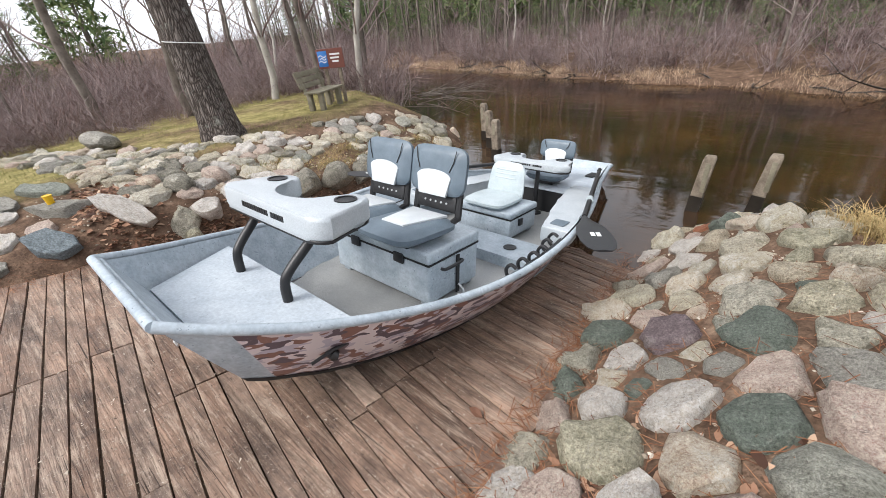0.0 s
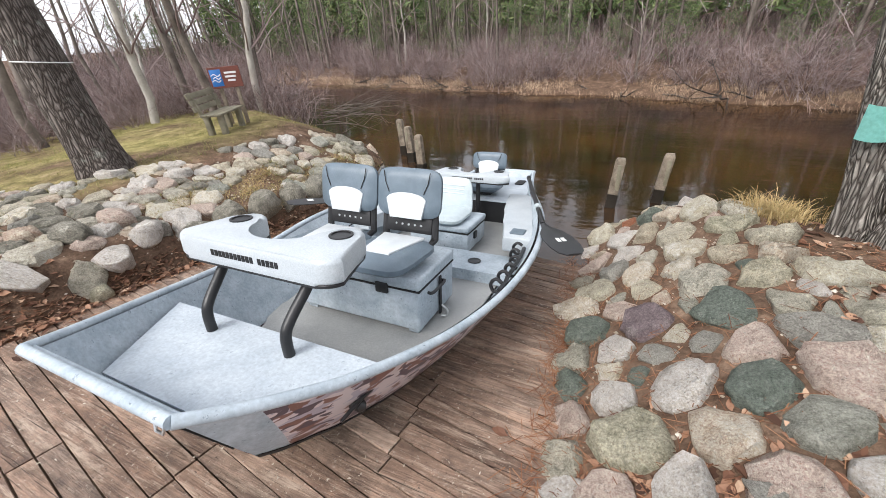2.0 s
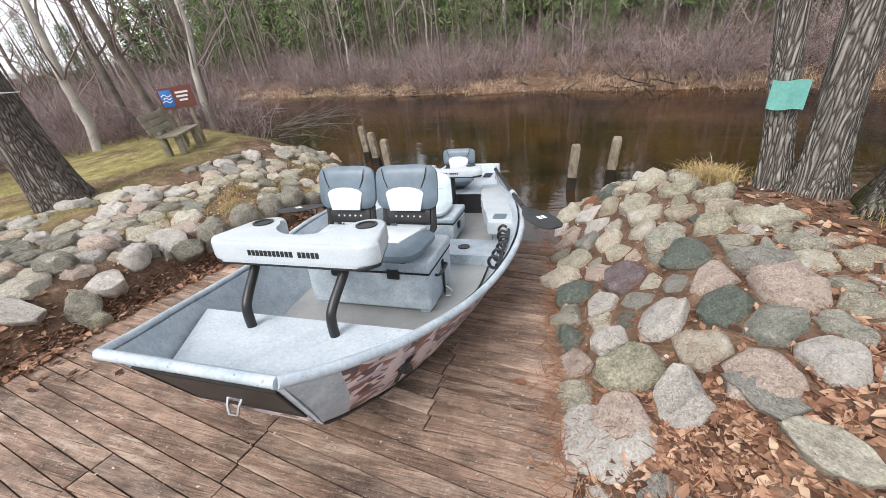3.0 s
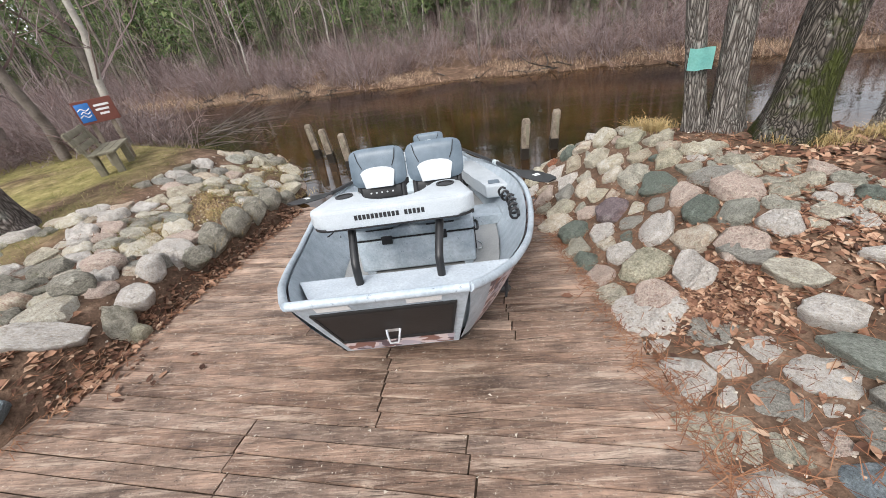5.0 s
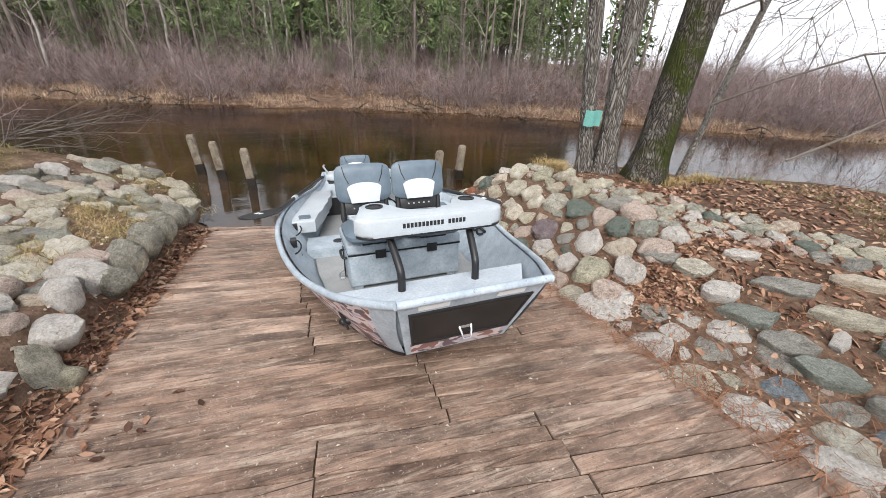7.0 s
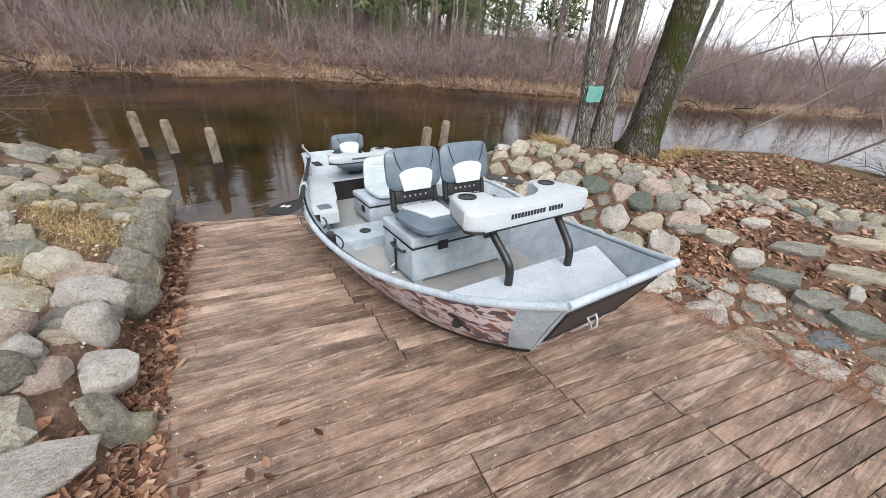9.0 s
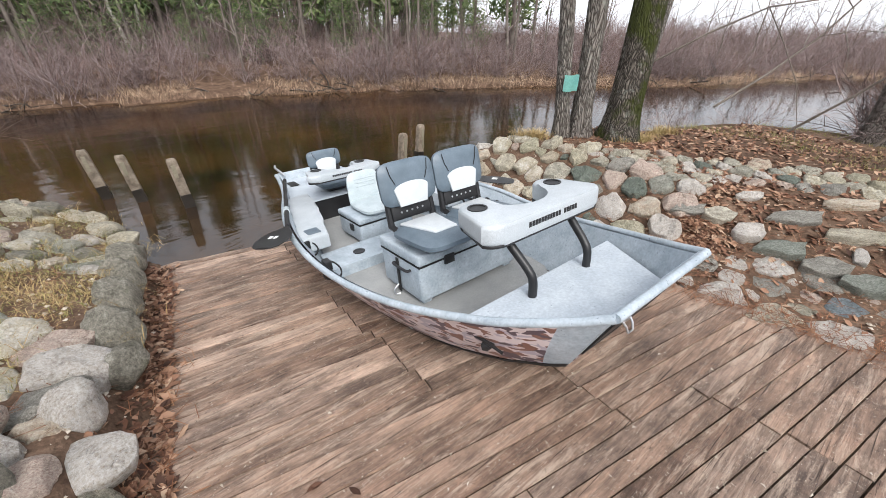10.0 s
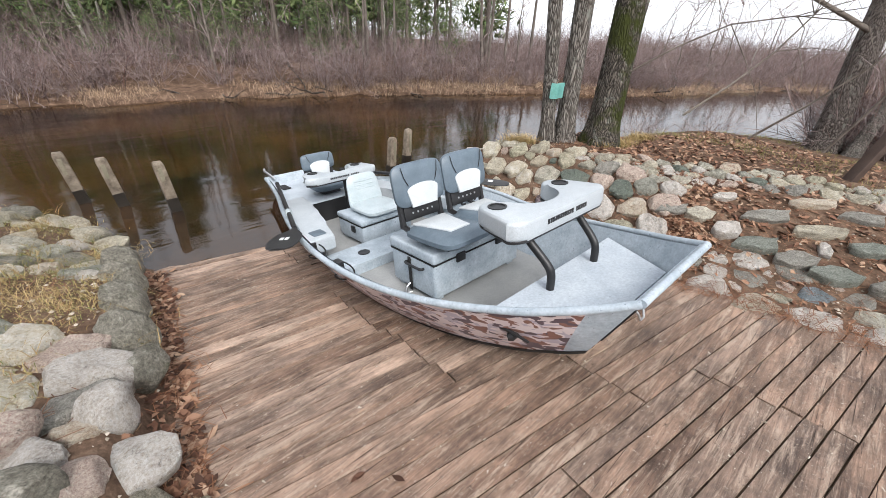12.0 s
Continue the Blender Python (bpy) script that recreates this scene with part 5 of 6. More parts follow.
# rod hooks inside the starboard rail, tie line inside the port rail
for k in range(6):
    y = 1.02 + 0.12 * k
    w = level_width(y, 0.24) - 0.03
    bm = tube(spline([(w + 0.02, y, 0.27), (w - 0.015, y, 0.285), (w - 0.045, y, 0.25), (w - 0.03, y, 0.205), (w + 0.015, y, 0.20)], 4), 0.011, 8)
    part("rod_hook", bm, BLACK, boat, "black rod hook")
part("hook_rail", tube([(level_width(y, 0.22) - 0.005, y, 0.235) for y in np.linspace(0.98, 1.66, 8)], 0.014, 8), BLACK, boat)
for y0 in (1.2, 1.66):
    w = level_width(y0, 0.26)
    pts = [(-w + 0.03 + 0.05 * math.sin(a), y0 + 0.10 * math.cos(a) + 0.008 * a, 0.26 - 0.02 * a) for a in np.linspace(0, 7.5, 22)]
    part("coiled_line", tube(spline(pts, 2), 0.006, 6), RUBBER, boat, "black coiled anchor line")
    part("line_jam", box(-w - 0.0, -w + 0.05, y0 + 0.05, y0 + 0.13, 0.20, 0.27, bev=0.008), BLACK, boat)
part("anchor_arm", tube([(-0.28, 3.85, 0.31), (-0.34, 3.98, 0.40), (-0.32, 4.04, 0.41)], 0.014, 8), METAL, boat, "metal anchor arm")


# ---- oars ----
def oar(handle, neck, tip, face, label):
    """An oar from grip to blade tip, all in the boat's axes."""
    o = thing("oar", BOAT, label, "oar", "pair of oars")
    h, n, t = Vector(handle), Vector(neck), Vector(tip)
    part("shaft", tube([h, h.lerp(n, 0.5), n], 0.019, 12), BLACK, o)
    d = (n - h).normalized()
    part("grip", tube([h - d * 0.14, h], 0.021, 12), RUBBER, o, "black rubber grip")
    part("collar", tube([n - d * 0.5, n - d * 0.42], 0.028, 12), SHELL_WHITE, o, "pale oar collar")
    b = (t - n)
    L = b.length
    side = b.cross(Vector(face)).normalized()
    f = side.cross(b).normalized()
    bm = bmesh.new()
    prof = [(0.0, 0.02), (0.12, 0.035), (0.3, 0.085), (0.5, 0.105), (0.75, 0.105), (0.92, 0.085), (1.0, 0.05)]
    rows_ = []
    for s, w in prof:
        c = n + b * s
        th = 0.012 * (1 - 0.6 * s)
        rows_.append([bm.verts.new(c + side * w * k + f * (th * (1 - abs(k)) + 0.003) * sg) for k, sg in ((-1, 1), (0, 1), (1, 1), (1, -1), (0, -1), (-1, -1))])
    for a, c in zip(rows_[:-1], rows_[1:]):
        for k in range(6):
            bm.faces.new((a[k], a[(k + 1) % 6], c[(k + 1) % 6], c[k]))
    bm.faces.new(rows_[0])
    bm.faces.new(rows_[-1][::-1])
    part("blade", bm, BLACK, o, "black composite blade")
    q = Matrix((side, b.normalized(), f)).transposed().to_4x4()
    for sg in (-1, 1):
        for k in range(2):
            part("decal", box(-0.03 + 0.035 * k, -0.005 + 0.035 * k, -0.025, 0.025, -0.001, 0.001, bev=0), SIGN_WHITE, o, "white decal bar", False, Matrix.Translation(n + b * 0.6 + f * sg * 0.0125) @ q)
    return o


oar((0.44, 3.30, 0.36), (0.89, 1.76, 0.40), (1.16, 1.38, 0.36), (0.35, -0.5, 0.75), "black oar with a feathered blade laid along the starboard rail")
oar((-0.44, 3.30, 0.36), (-0.89, 1.76, 0.41), (-1.16, 1.38, 0.45), (-0.35, -0.5, 0.75), "black oar with a feathered blade laid along the port rail")


# ---- mooring posts ----
def post(x, y, top, lx, ly, w=0.105):
    p = thing("mooring_post", pose(0, 0, 0), "weathered grey square timber post in the shallow water", "post", "mooring posts")
    bm = bmesh.new()
    rings = []
    zb = -0.55
    for z, k in ((zb, 1.0), (0.0, 1.0), (top * 0.5, 0.99), (top - 0.035, 0.97), (top, 0.72)):
        f = (top - z)
        cx, cy = x - lx * f, y - ly * f
        ring = []
        for a, b in ((-1, -1), (1, -1), (1, 1), (-1, 1)):
            r = w / 2 * k * (1 + 0.08 * (rng.random() - 0.5))
            ring.append(bm.verts.new((cx + a * r, cy + b * r * 0.9, z)))
        rings.append(ring)
    for a, b in zip(rings[:-1], rings[1:]):
        for k in range(4):
            bm.faces.new((a[k], a[(k + 1) % 4], b[(k + 1) % 4], b[k]))
    bm.faces.new(rings[-1])
    bm.faces.new(rings[0][::-1])
    bmesh.ops.bevel(bm, geom=[e for e in bm.edges], offset=0.006, segments=1, affect="EDGES")
    part("timber", bm, POST_WOOD, p)
    c0 = Vector((x - lx * (top - 0.0), y - ly * (top - 0.0), 0.0))
    c1 = Vector((x - lx * (top - 0.20), y - ly * (top - 0.20), 0.20))
    part("wet_foot", tube([c0 - (c1 - c0), c0, c1], w * 0.735, 4), WET_WOOD, p, "black wet band at the waterline")
    bm = box(-0.02, 0.02, -w / 2 - 0.006, -w / 2 + 0.004, top * 0.42, top - 0.06, bev=0.003)
    part("rub_strip", bm, BENCH_WOOD, p, "grey rubbing strip", m=Matrix.Translation((x, y, 0)))
    return p


post(1.33, 3.64, 0.59, 0.08, 0.02)
post(1.80, 3.89, 0.59, 0.10, 0.03)
post(-2.13, 5.01, 0.63, -0.08, 0.05)
post(-1.80, 4.665, 0.60, -0.08, 0.05)
post(-1.36, 4.18, 0.61, -0.05, 0.06)


# ---- trees ----
def limb(s, p, d, length, r, depth, spread=0.6, up=0.12, n=5, kids=4, tips=None, wob=0.12):
    """A tapering branch and its own branches."""
    pts = [np.array(p, float)]
    d = np.array(d, float)
    k = 4 if depth > 0 else 2
    for i in range(k):
        d = d + rng.normal(0, wob, 3) + (0, 0, up * 0.4)
        d = d / np.linalg.norm(d)
        pts.append(pts[-1] + d * length / k)
    s.twig(pts, r, r * (0.35 if depth else 0.2), n if depth > 0 else 3)
    if tips is not None and depth == 0:
        tips.append(pts[-1])
    if depth > 0:
        for j in range(kids):
            i = int(rng.integers(2, k + 1))
            a = np.cross(d, rng.normal(0, 1, 3))
            a = a / (np.linalg.norm(a) + 1e-9)
            nd = d * (1 - spread) + a * spread * 1.2
            limb(s, pts[i], nd / np.linalg.norm(nd), length * (0.45 + 0.3 * rng.random()), r * (0.35 + 0.15 * rng.random()), depth - 1, spread, up, max(3, n - 1), kids, tips, wob)


def big_trunk(x, y, z0, r0, height, lean, flare=1.5, n=28, m=46, bumps=0.05):
    """A near tree's bole, fluted and flared at its foot."""
    bm = bmesh.new()
    rings = []
    ph = rng.random() * 6
    for j in range(m + 1):
        t = (j / m) ** 1.25
        h = t * height - 0.15
        r = r0 * (1 - 0.45 * t) * (1 + (flare - 1) * math.exp(-max(h, 0) / 0.16))
        cx, cy = x + lean[0] * max(h, 0) + 0.02 * math.sin(h * 1.3 + ph), y + lean[1] * max(h, 0)
        ring = []
        for k in range(n):
            a = 2 * math.pi * k / n
            fl = 1 + 0.12 * math.exp(-max(h, 0) / 0.25) * math.sin(5 * a + ph) + bumps * noise.noise(Vector((math.cos(a) * 3, math.sin(a) * 3, h * 0.9 + ph))) + 0.03 * noise.noise(Vector((math.cos(a) * 9, math.sin(a) * 9, h * 2.5)))
            ring.append(bm.verts.new((cx + r * fl * math.cos(a), cy + r * fl * math.sin(a), z0 + h)))
        rings.append(ring)
    for a, b in zip(rings[:-1], rings[1:]):
        for k in range(n):
            bm.faces.new((a[k], a[(k + 1) % n], b[(k + 1) % n], b[k]))
    bm.faces.new(rings[-1])
    return bm


def near_tree(label, material, boles, branches, height=9.0):
    t = thing("tree", pose(0, 0, 0), label, "tree")
    for x, y, r, lean, fl in boles:
        part("trunk", big_trunk(x, y, land_z(x, y), r, height, lean, fl), material, t)
    s = Soup()
    for p, d, L, r, dep in branches:
        limb(s, p, d, L, r, dep, 0.55, 0.05, 6, 5)
    if branches:
        ob = new("crown", s.mesh("crown", FAR_BARK, True))
        ob.parent = t
        ob["label"] = "bare grey branches"
    return t


def top_limbs(x, y, z, lean, h0, h1, n, L, r):
    out = []
    for k in range(n):
        h = h0 + (h1 - h0) * (k + rng.random()) / n
        a = rng.random() * 6.28
        out.append(((x + lean[0] * h, y + lean[1] * h, z + h), (math.cos(a), math.sin(a), 0.35), L * (0.6 + 0.6 * rng.random()), r, 2))
    return out


pine = near_tree("rough-barked pine on the lawn with a line tied round it", PINE_BARK, [(-4.25, 1.66, 0.235, (-0.06, -0.02), 1.28)], top_limbs(-4.25, 1.66, 0.75, (-0.06, -0.02), 3.6, 8.5, 9, 2.6, 0.05))
z = land_z(-4.25, 1.66) + 1.18
ring = [(-4.25 - 0.07 + 0.24 * math.cos(a), 1.66 - 0.02 + 0.24 * math.sin(a), z + 0.03 * math.cos(a + 2.0)) for a in np.linspace(0, 6.28, 25)]
part("tied_line", tube(ring, 0.006, 6, caps=False), SIGN_WHITE, pine, "pale green line tied round the trunk")
near_tree("two grey-barked trunks growing together above the stone bank", OAK_BARK, [(2.65, 2.01, 0.085, (-0.17, 0.03), 1.5), (2.83, 1.88, 0.115, (-0.06, 0.02), 1.5)],
          top_limbs(2.8, 1.9, 0.7, (-0.08, 0.02), 3.4, 8.5, 9, 2.6, 0.04))
near_tree("leaning tree with moss over its lower trunk", MOSS_BARK, [(3.12, 1.52, 0.19, (0.16, 0.10), 1.45)], top_limbs(3.12, 1.52, 0.75, (0.16, 0.10), 3.2, 8.5, 9, 3.0, 0.06))
near_tree("slender grey tree leaning beside the mossy one", OAK_BARK, [(4.3, 2.0, 0.045, (0.42, 0.15), 1.2)], top_limbs(4.3, 2.0, 0.6, (0.42, 0.15), 1.5, 6, 7, 1.6, 0.02), 7)
near_tree("dark leaning tree beyond the path", PINE_BARK, [(7.8, -0.3, 0.22, (0.36, 0.1), 1.3)], top_limbs(7.8, -0.3, 0.5, (0.36, 0.1), 1.6, 7, 9, 2.6, 0.05), 8)
near_tree("pale leaning tree beyond the path", OAK_BARK, [(7.6, -0.7, 0.10, (0.75, -0.1), 1.3)], top_limbs(7.6, -0.7, 0.5, (0.75, -0.1), 1.0, 5, 7, 1.8, 0.03), 5)
# low branches that hang into the view over the side channel
s = Soup()
for p, d, L, r in [((3.9, 2.0, 2.4), (0.9, -0.35, 0.12), 3.6, 0.017), ((4.2, 2.1, 3.3), (0.8, -0.6, -0.06), 3.6, 0.017), ((5.8, 0.7, 3.9), (0.6, -0.8, -0.18), 2.4, 0.015), ((4.6, 1.2, 4.4), (0.4, -0.8, -0.3), 2.2, 0.015), ((4.3, 1.9, 1.5), (0.8, -0.5, 0.35), 3.0, 0.022), ((5.2, 1.3, 0.9), (0.5, -0.5, 0.75), 3.2, 0.026),
                   ((6.0, 0.5, 0.6), (0.3, -0.5, 0.85), 3.0, 0.028), ((6.6, -0.4, 0.5), (0.2, -0.3, 0.9), 3.0, 0.03), ((7.2, 0.2, 2.8), (-0.7, 0.3, 0.25), 3.0, 0.03), ((7.6, -0.6, 2.4), (-0.6, 0.5, 0.5), 2.8, 0.028), ((7.9, -0.2, 3.2), (-0.8, 0.1, 0.1), 3.0, 0.028)]:
    limb(s, p, d, L, r * 0.75, 3, 0.5, -0.02, 5, 5, wob=0.24)
tagged(new("overhanging_branches", s.mesh("overhanging_branches", FAR_BARK, True)), "bare grey branches hanging over the side channel", "branches", kind="stuff")

# far trees: a few shapes, then copies
BARE, CONIFER, NEEDLE_SOUPS, STEM_SOUPS = [], [], [], []
for k in range(4):
    t = thing("tree", pose(0, 0, 0), "bare leafless tree in the woods across the river", "tree", "woods across the river")
    H = 6.5 + 2 * rng.random()
    s = Soup()
    pts = [np.array((0, 0, -0.3))]
    for i in range(8):
        pts.append(pts[-1] + np.array((rng.normal(0, 0.08), rng.normal(0, 0.08), H / 8)))
    s.twig(pts, 0.11, 0.025, 6)
    o = new("trunk", s.mesh("trunk", BIRCH if k == 1 else FAR_BARK, True))
    o.parent = t
    s = Soup()
    for j in range(16):
        i = int(rng.integers(2, 9))
        a = rng.random() * 6.28
        limb(s, pts[i], (math.cos(a), math.sin(a), 0.9), 1.0 + 1.4 * rng.random(), 0.028, 2, 0.5, 0.15, 4, 3)
    o = new("crown", s.mesh("crown", TWIG))
    o.parent = t
    BARE.append(t)
for k in range(4):
    t = thing("tree", pose(0, 0, 0), "dark green conifer in the woods across the river", "tree", "woods across the river")
    H = 7 + 2.5 * rng.random()
    s, c = Soup(), Soup()
    s.twig([(0, 0, -0.3), (0.05, 0, H * 0.5), (0, 0.05, H)], 0.13, 0.02, 6)
    tiers = 26
    for j in range(tiers):
        h = H * (0.05 + 0.93 * j / tiers)
        R = (1.7 + 0.4 * rng.random()) * (1 - 0.85 * (j / tiers)) * (0.55 if j < 4 else 1)
        for b in range(7):
            if rng.random() < 0.22:
                continue
            a = rng.random() * 6.28
            L = R * (0.6 + 0.6 * rng.random())
            d = np.array((math.cos(a), math.sin(a), -0.12 + 0.2 * rng.random()))
            p0 = np.array((0, 0, h + rng.normal(0, 0.12)))
            s.twig([p0, p0 + d * L * 0.5, p0 + d * L], 0.018, 0.004, 3)
            for q in range(26):
                f = 0.25 + 0.75 * rng.random()
                cpt = p0 + d * L * f + rng.normal(0, 0.10, 3)
                e1, e2 = rng.normal(0, 1, 3), rng.normal(0, 1, 3)
                e1 /= np.linalg.norm(e1)
                e2 /= np.linalg.norm(e2)
                sz = 0.06 + 0.09 * rng.random()
                c.add([cpt - e1 * sz, cpt + e2 * sz * 0.16, cpt + e1 * sz, cpt - e2 * sz * 0.16], [(0, 1, 2, 3)])
    o = new("trunk", s.mesh("trunk", FAR_BARK, True))
    o.parent = t
    o = new("crown", c.mesh("crown", NEEDLES))
    o.parent = t
    CONIFER.append(t)

for k in range(4):
    H = 8 + 2 * rng.random()
    s, c = Soup(), Soup()
    s.twig([(0, 0, -0.3), (0.06, 0, H * 0.5), (0, 0.06, H)], 0.12, 0.03, 5)
    for j in range(210):
        h = H * (0.20 + 0.78 * rng.random())
        a, L = rng.random() * 6.28, (0.5 + 1.8 * (1 - h / H)) * (0.5 + 0.6 * rng.random())
        d = np.array((math.cos(a), math.sin(a), 0.1 * rng.normal()))
        for q in range(5):
            p = np.array((0, 0, h)) + d * L * (0.3 + 0.7 * rng.random()) + rng.normal(0, 0.1, 3)
            e1, e2 = rng.normal(0, 1, 3), rng.normal(0, 1, 3)
            e1, e2 = e1 / np.linalg.norm(e1) * (0.18 + 0.22 * rng.random()), e2 / np.linalg.norm(e2) * 0.075
            c.add([p - e1, p + e2, p + e1, p - e2], [(0, 1, 2, 3)])
    NEEDLE_SOUPS.append(c)
    STEM_SOUPS.append(s)

FAR = np.array(FAR_SHORE[1:-1])[::-1]
seg = np.linalg.norm(np.diff(FAR, axis=0), axis=1)
cum = np.concatenate([[0], np.cumsum(seg)])


def behind(s, d):
    """A place d metres behind the far shore, s metres along it."""
    i = int(np.clip(np.searchsorted(cum, s) - 1, 0, len(seg) - 1))
    t = (FAR[i + 1] - FAR[i]) / seg[i]
    p = FAR[i] + t * (s - cum[i])
    f = (s - cum[i]) / seg[i]
    a, b = FAR[max(i - 1, 0)], FAR[min(i + 2, len(FAR) - 1)]
    before, after = (FAR[i + 1] - a), (b - FAR[i])
    t = before / np.linalg.norm(before) * (1 - f) + after / np.linalg.norm(after) * f
    t = t / np.linalg.norm(t)
    return p + np.array((-t[1], t[0])) * d


used_b, used_c = set(), set()


def plant(kinds, used, k, x, y, sc, lean=(0, 0)):
    m = pose(x, y, land_z(x, y) - 0.05, lean[0], lean[1], 360 * rng.random()) 
    if k not in used:
        used.add(k)
        kinds[k].matrix_basis = m
        kinds[k].scale = (sc, sc, sc)
        return
    c = copy_thing(kinds[k], m)
    c.scale = (sc, sc, sc)


for j in range(110):
    x, y = behind(cum[-1] * (j + rng.random()) / 110, 1.2 + 7 * rng.random() ** 1.3)
    plant(BARE, used_b, int(rng.integers(4)), x, y, (0.38 + 0.25 * rng.random()) * (0.6 if x > 10.5 else 1), (6 * (rng.random() - 0.5), 6 * (rng.random() - 0.5)))
for j in range(100):
    x, y = behind(cum[-1] * (j + rng.random()) / 100, 2.8 + 3.4 * rng.random())
    if x > 9:
        continue
    plant(CONIFER, used_c, int(rng.integers(4)), x, y, (0.36 + 0.22 * rng.random()) * (0.6 if x > 10.5 else 1))
far_poses, stem_poses = [], []
for j in range(560):
    x, y = behind(cum[-1] * (j + rng.random()) / 560, 4.5 + 14.0 * rng.random())
    if -24 < x < 12:
        far_poses.append((int(rng.integers(4)), x, y, land_z(x, y), 6.28 * rng.random(), 0.42 + 0.28 * rng.random()))
for j in range(700):
    x, y = behind(cum[-1] * (j + rng.random()) / 700, 2.0 + 20.0 * rng.random())
    if x < 12:
        stem_poses.append((int(rng.integers(4)), x, y, land_z(x, y), 6.28 * rng.random(), 0.40 + 0.35 * rng.random()))
for j in range(22):
    x, y = -21 - 20 * rng.random(), -16 + 24 * rng.random()
    if river_distance(np.array([x]), np.array([y]))[0] > 1:
        far_poses.append((int(rng.integers(4)), x, y, land_z(x, y), 6.28 * rng.random(), 0.45 + 0.4 * rng.random()))
tagged(new("far_woods", scatter("far_woods", NEEDLE_SOUPS, far_poses, NEEDLES)), "green conifer woods deep behind the far bank", "woods", kind="stuff")
tagged(new("far_trunks", scatter("far_trunks", STEM_SOUPS, far_poses + stem_poses, FAR_BARK)), "thin grey trunks deep in the far woods", "woods", kind="stuff")
# woods behind the lawn
for j in range(46):
    a = rng.random()
    x, y = -9.5 - 20 * rng.random(), -10 + 20 * a
    if land_z(x, y) > 0.1:
        wood = rng.random() < 0.3 and x < -19
        plant(CONIFER if wood else BARE, used_c if wood else used_b, int(rng.integers(4)), x, y, (0.36 + 0.3 * rng.random()) * (1.0 if x > -16 else 1.3), (8 * (rng.random() - 0.5), 8 * (rng.random() - 0.5)))
for x, y, sc in [(-5.6, 5.4, 0.75), (-6.6, 5.0, 0.85), (-6.2, 6.1, 0.7), (-7.4, 4.2, 0.8), (-8.2, 5.6, 0.9), (-7.9, 2.6, 0.8), (-9.0, 1.2, 0.9), (-9.5, 3.4, 0.9)]:
    plant(BARE, used_b, int(rng.integers(4)), x, y, sc, (10 * (rng.random() - 0.5), 10 * (rng.random() - 0.5)))
# trees round the path behind and beside the camera
for x, y in [(10.5, -3), (12, -5), (9.5, -5.5), (11, -7.5), (-6, -9), (-2, -11), (3, -12), (7, -10), (-10, -6), (13, -2.0)]:
    if land_z(x, y) > 0.05:
        plant(BARE, used_b, int(rng.integers(4)), x, y, 0.8 + 0.4 * rng.random(), (6, -4))

# brush: thickets of bare stems
SHRUBS = []
for k in range(8):
    s = Soup()
    for j in range(21):
        a, e = rng.random() * 6.28, 0.1 + 1.1 * rng.random()
        p = np.array((0.22 * rng.normal(), 0.22 * rng.normal(), -0.1))
        d = np.array((e * math.cos(a), e * math.sin(a), 1.0))
        L = (0.9 + 1.0 * rng.random()) / (1 + 0.3 * e)
        pts = [p]
        for i in range(3):
            d = d / np.linalg.norm(d) + rng.normal(0, 0.24, 3)
            pts.append(pts[-1] + d / np.linalg.norm(d) * L / 3)
        s.twig(pts, 0.010, 0.003, 3)
        for i in range(10):
            f = 0.2 + 0.8 * rng.random()
            q = pts[min(int(f * 3), 2)] + (pts[min(int(f * 3), 2) + 1] - pts[min(int(f * 3), 2)]) * (f * 3 % 1)
            t_ = d / np.linalg.norm(d) + rng.normal(0, 0.75, 3)
            side = np.cross(t_, rng.normal(0, 1, 3))
            side = side / (np.linalg.norm(side) + 1e-9) * 0.0055
            s.add([q - side, q + side, q + t_ * (0.2 + 0.36 * rng.random())], [(0, 1, 2)])
    SHRUBS.append(s)


def shore(x, y):
    return float(river_distance(np.array([x]), np.array([y]))[0])


def brush(label, spots):
    poses = [(int(rng.integers(8)), x, y, land_z(x, y), rng.random() * 6.28, sc) for x, y, sc in spots]
    tagged(new("thicket", scatter("thicket", SHRUBS, poses, TWIG)), label, "brush", kind="stuff")


spots = []
for j in range(950):
    x, y = behind(cum[-1] * (j + rng.random()) / 950, 0.45 + 5.0 * rng.random() ** 1.2)
    spots.append((x, y, (0.40 + 0.50 * rng.random() ** 1.3) * (0.85 if x > 10.5 else 1)))
for j in range(420):
    x, y = behind(cum[-1] * (j + rng.random()) / 420, 5.0 + 16.0 * rng.random())
    spots.append((x, y, 0.8 + 1.2 * rng.random() ** 1.6 if x < 9 else 0.5 + 0.8 * rng.random() ** 1.6))
brush("leafless mauve-brown brush along the far river bank", spots)
s = Soup()
for j in range(90):
    x, y = behind(cum[-1] * rng.random(), 0.05 + 0.35 * rng.random())
    a = rng.random() * 6.28
    limb(s, (x, y, 0.12), (math.cos(a), math.sin(a), 0.25 * rng.normal()), 0.5 + 0.7 * rng.random(), 0.02, 1, 0.5, 0.0, 4, 4, wob=0.25)
tagged(new("driftwood", s.mesh("driftwood", WET_WOOD, True)), "dark wet roots and branches at the far waterline", "driftwood", kind="stuff")
spots = []
for j in range(760):
    x, y = -5.5 - 10.5 * rng.random() ** 1.1, -5.0 + 15 * rng.random()
    if shore(x, y) < 0.05 or (x > -7.4 and y < 4.7):
        continue
    spots.append((x, y, (0.36 + 0.32 * rng.random()) * (1.0 if x > -10 else 1.25)))
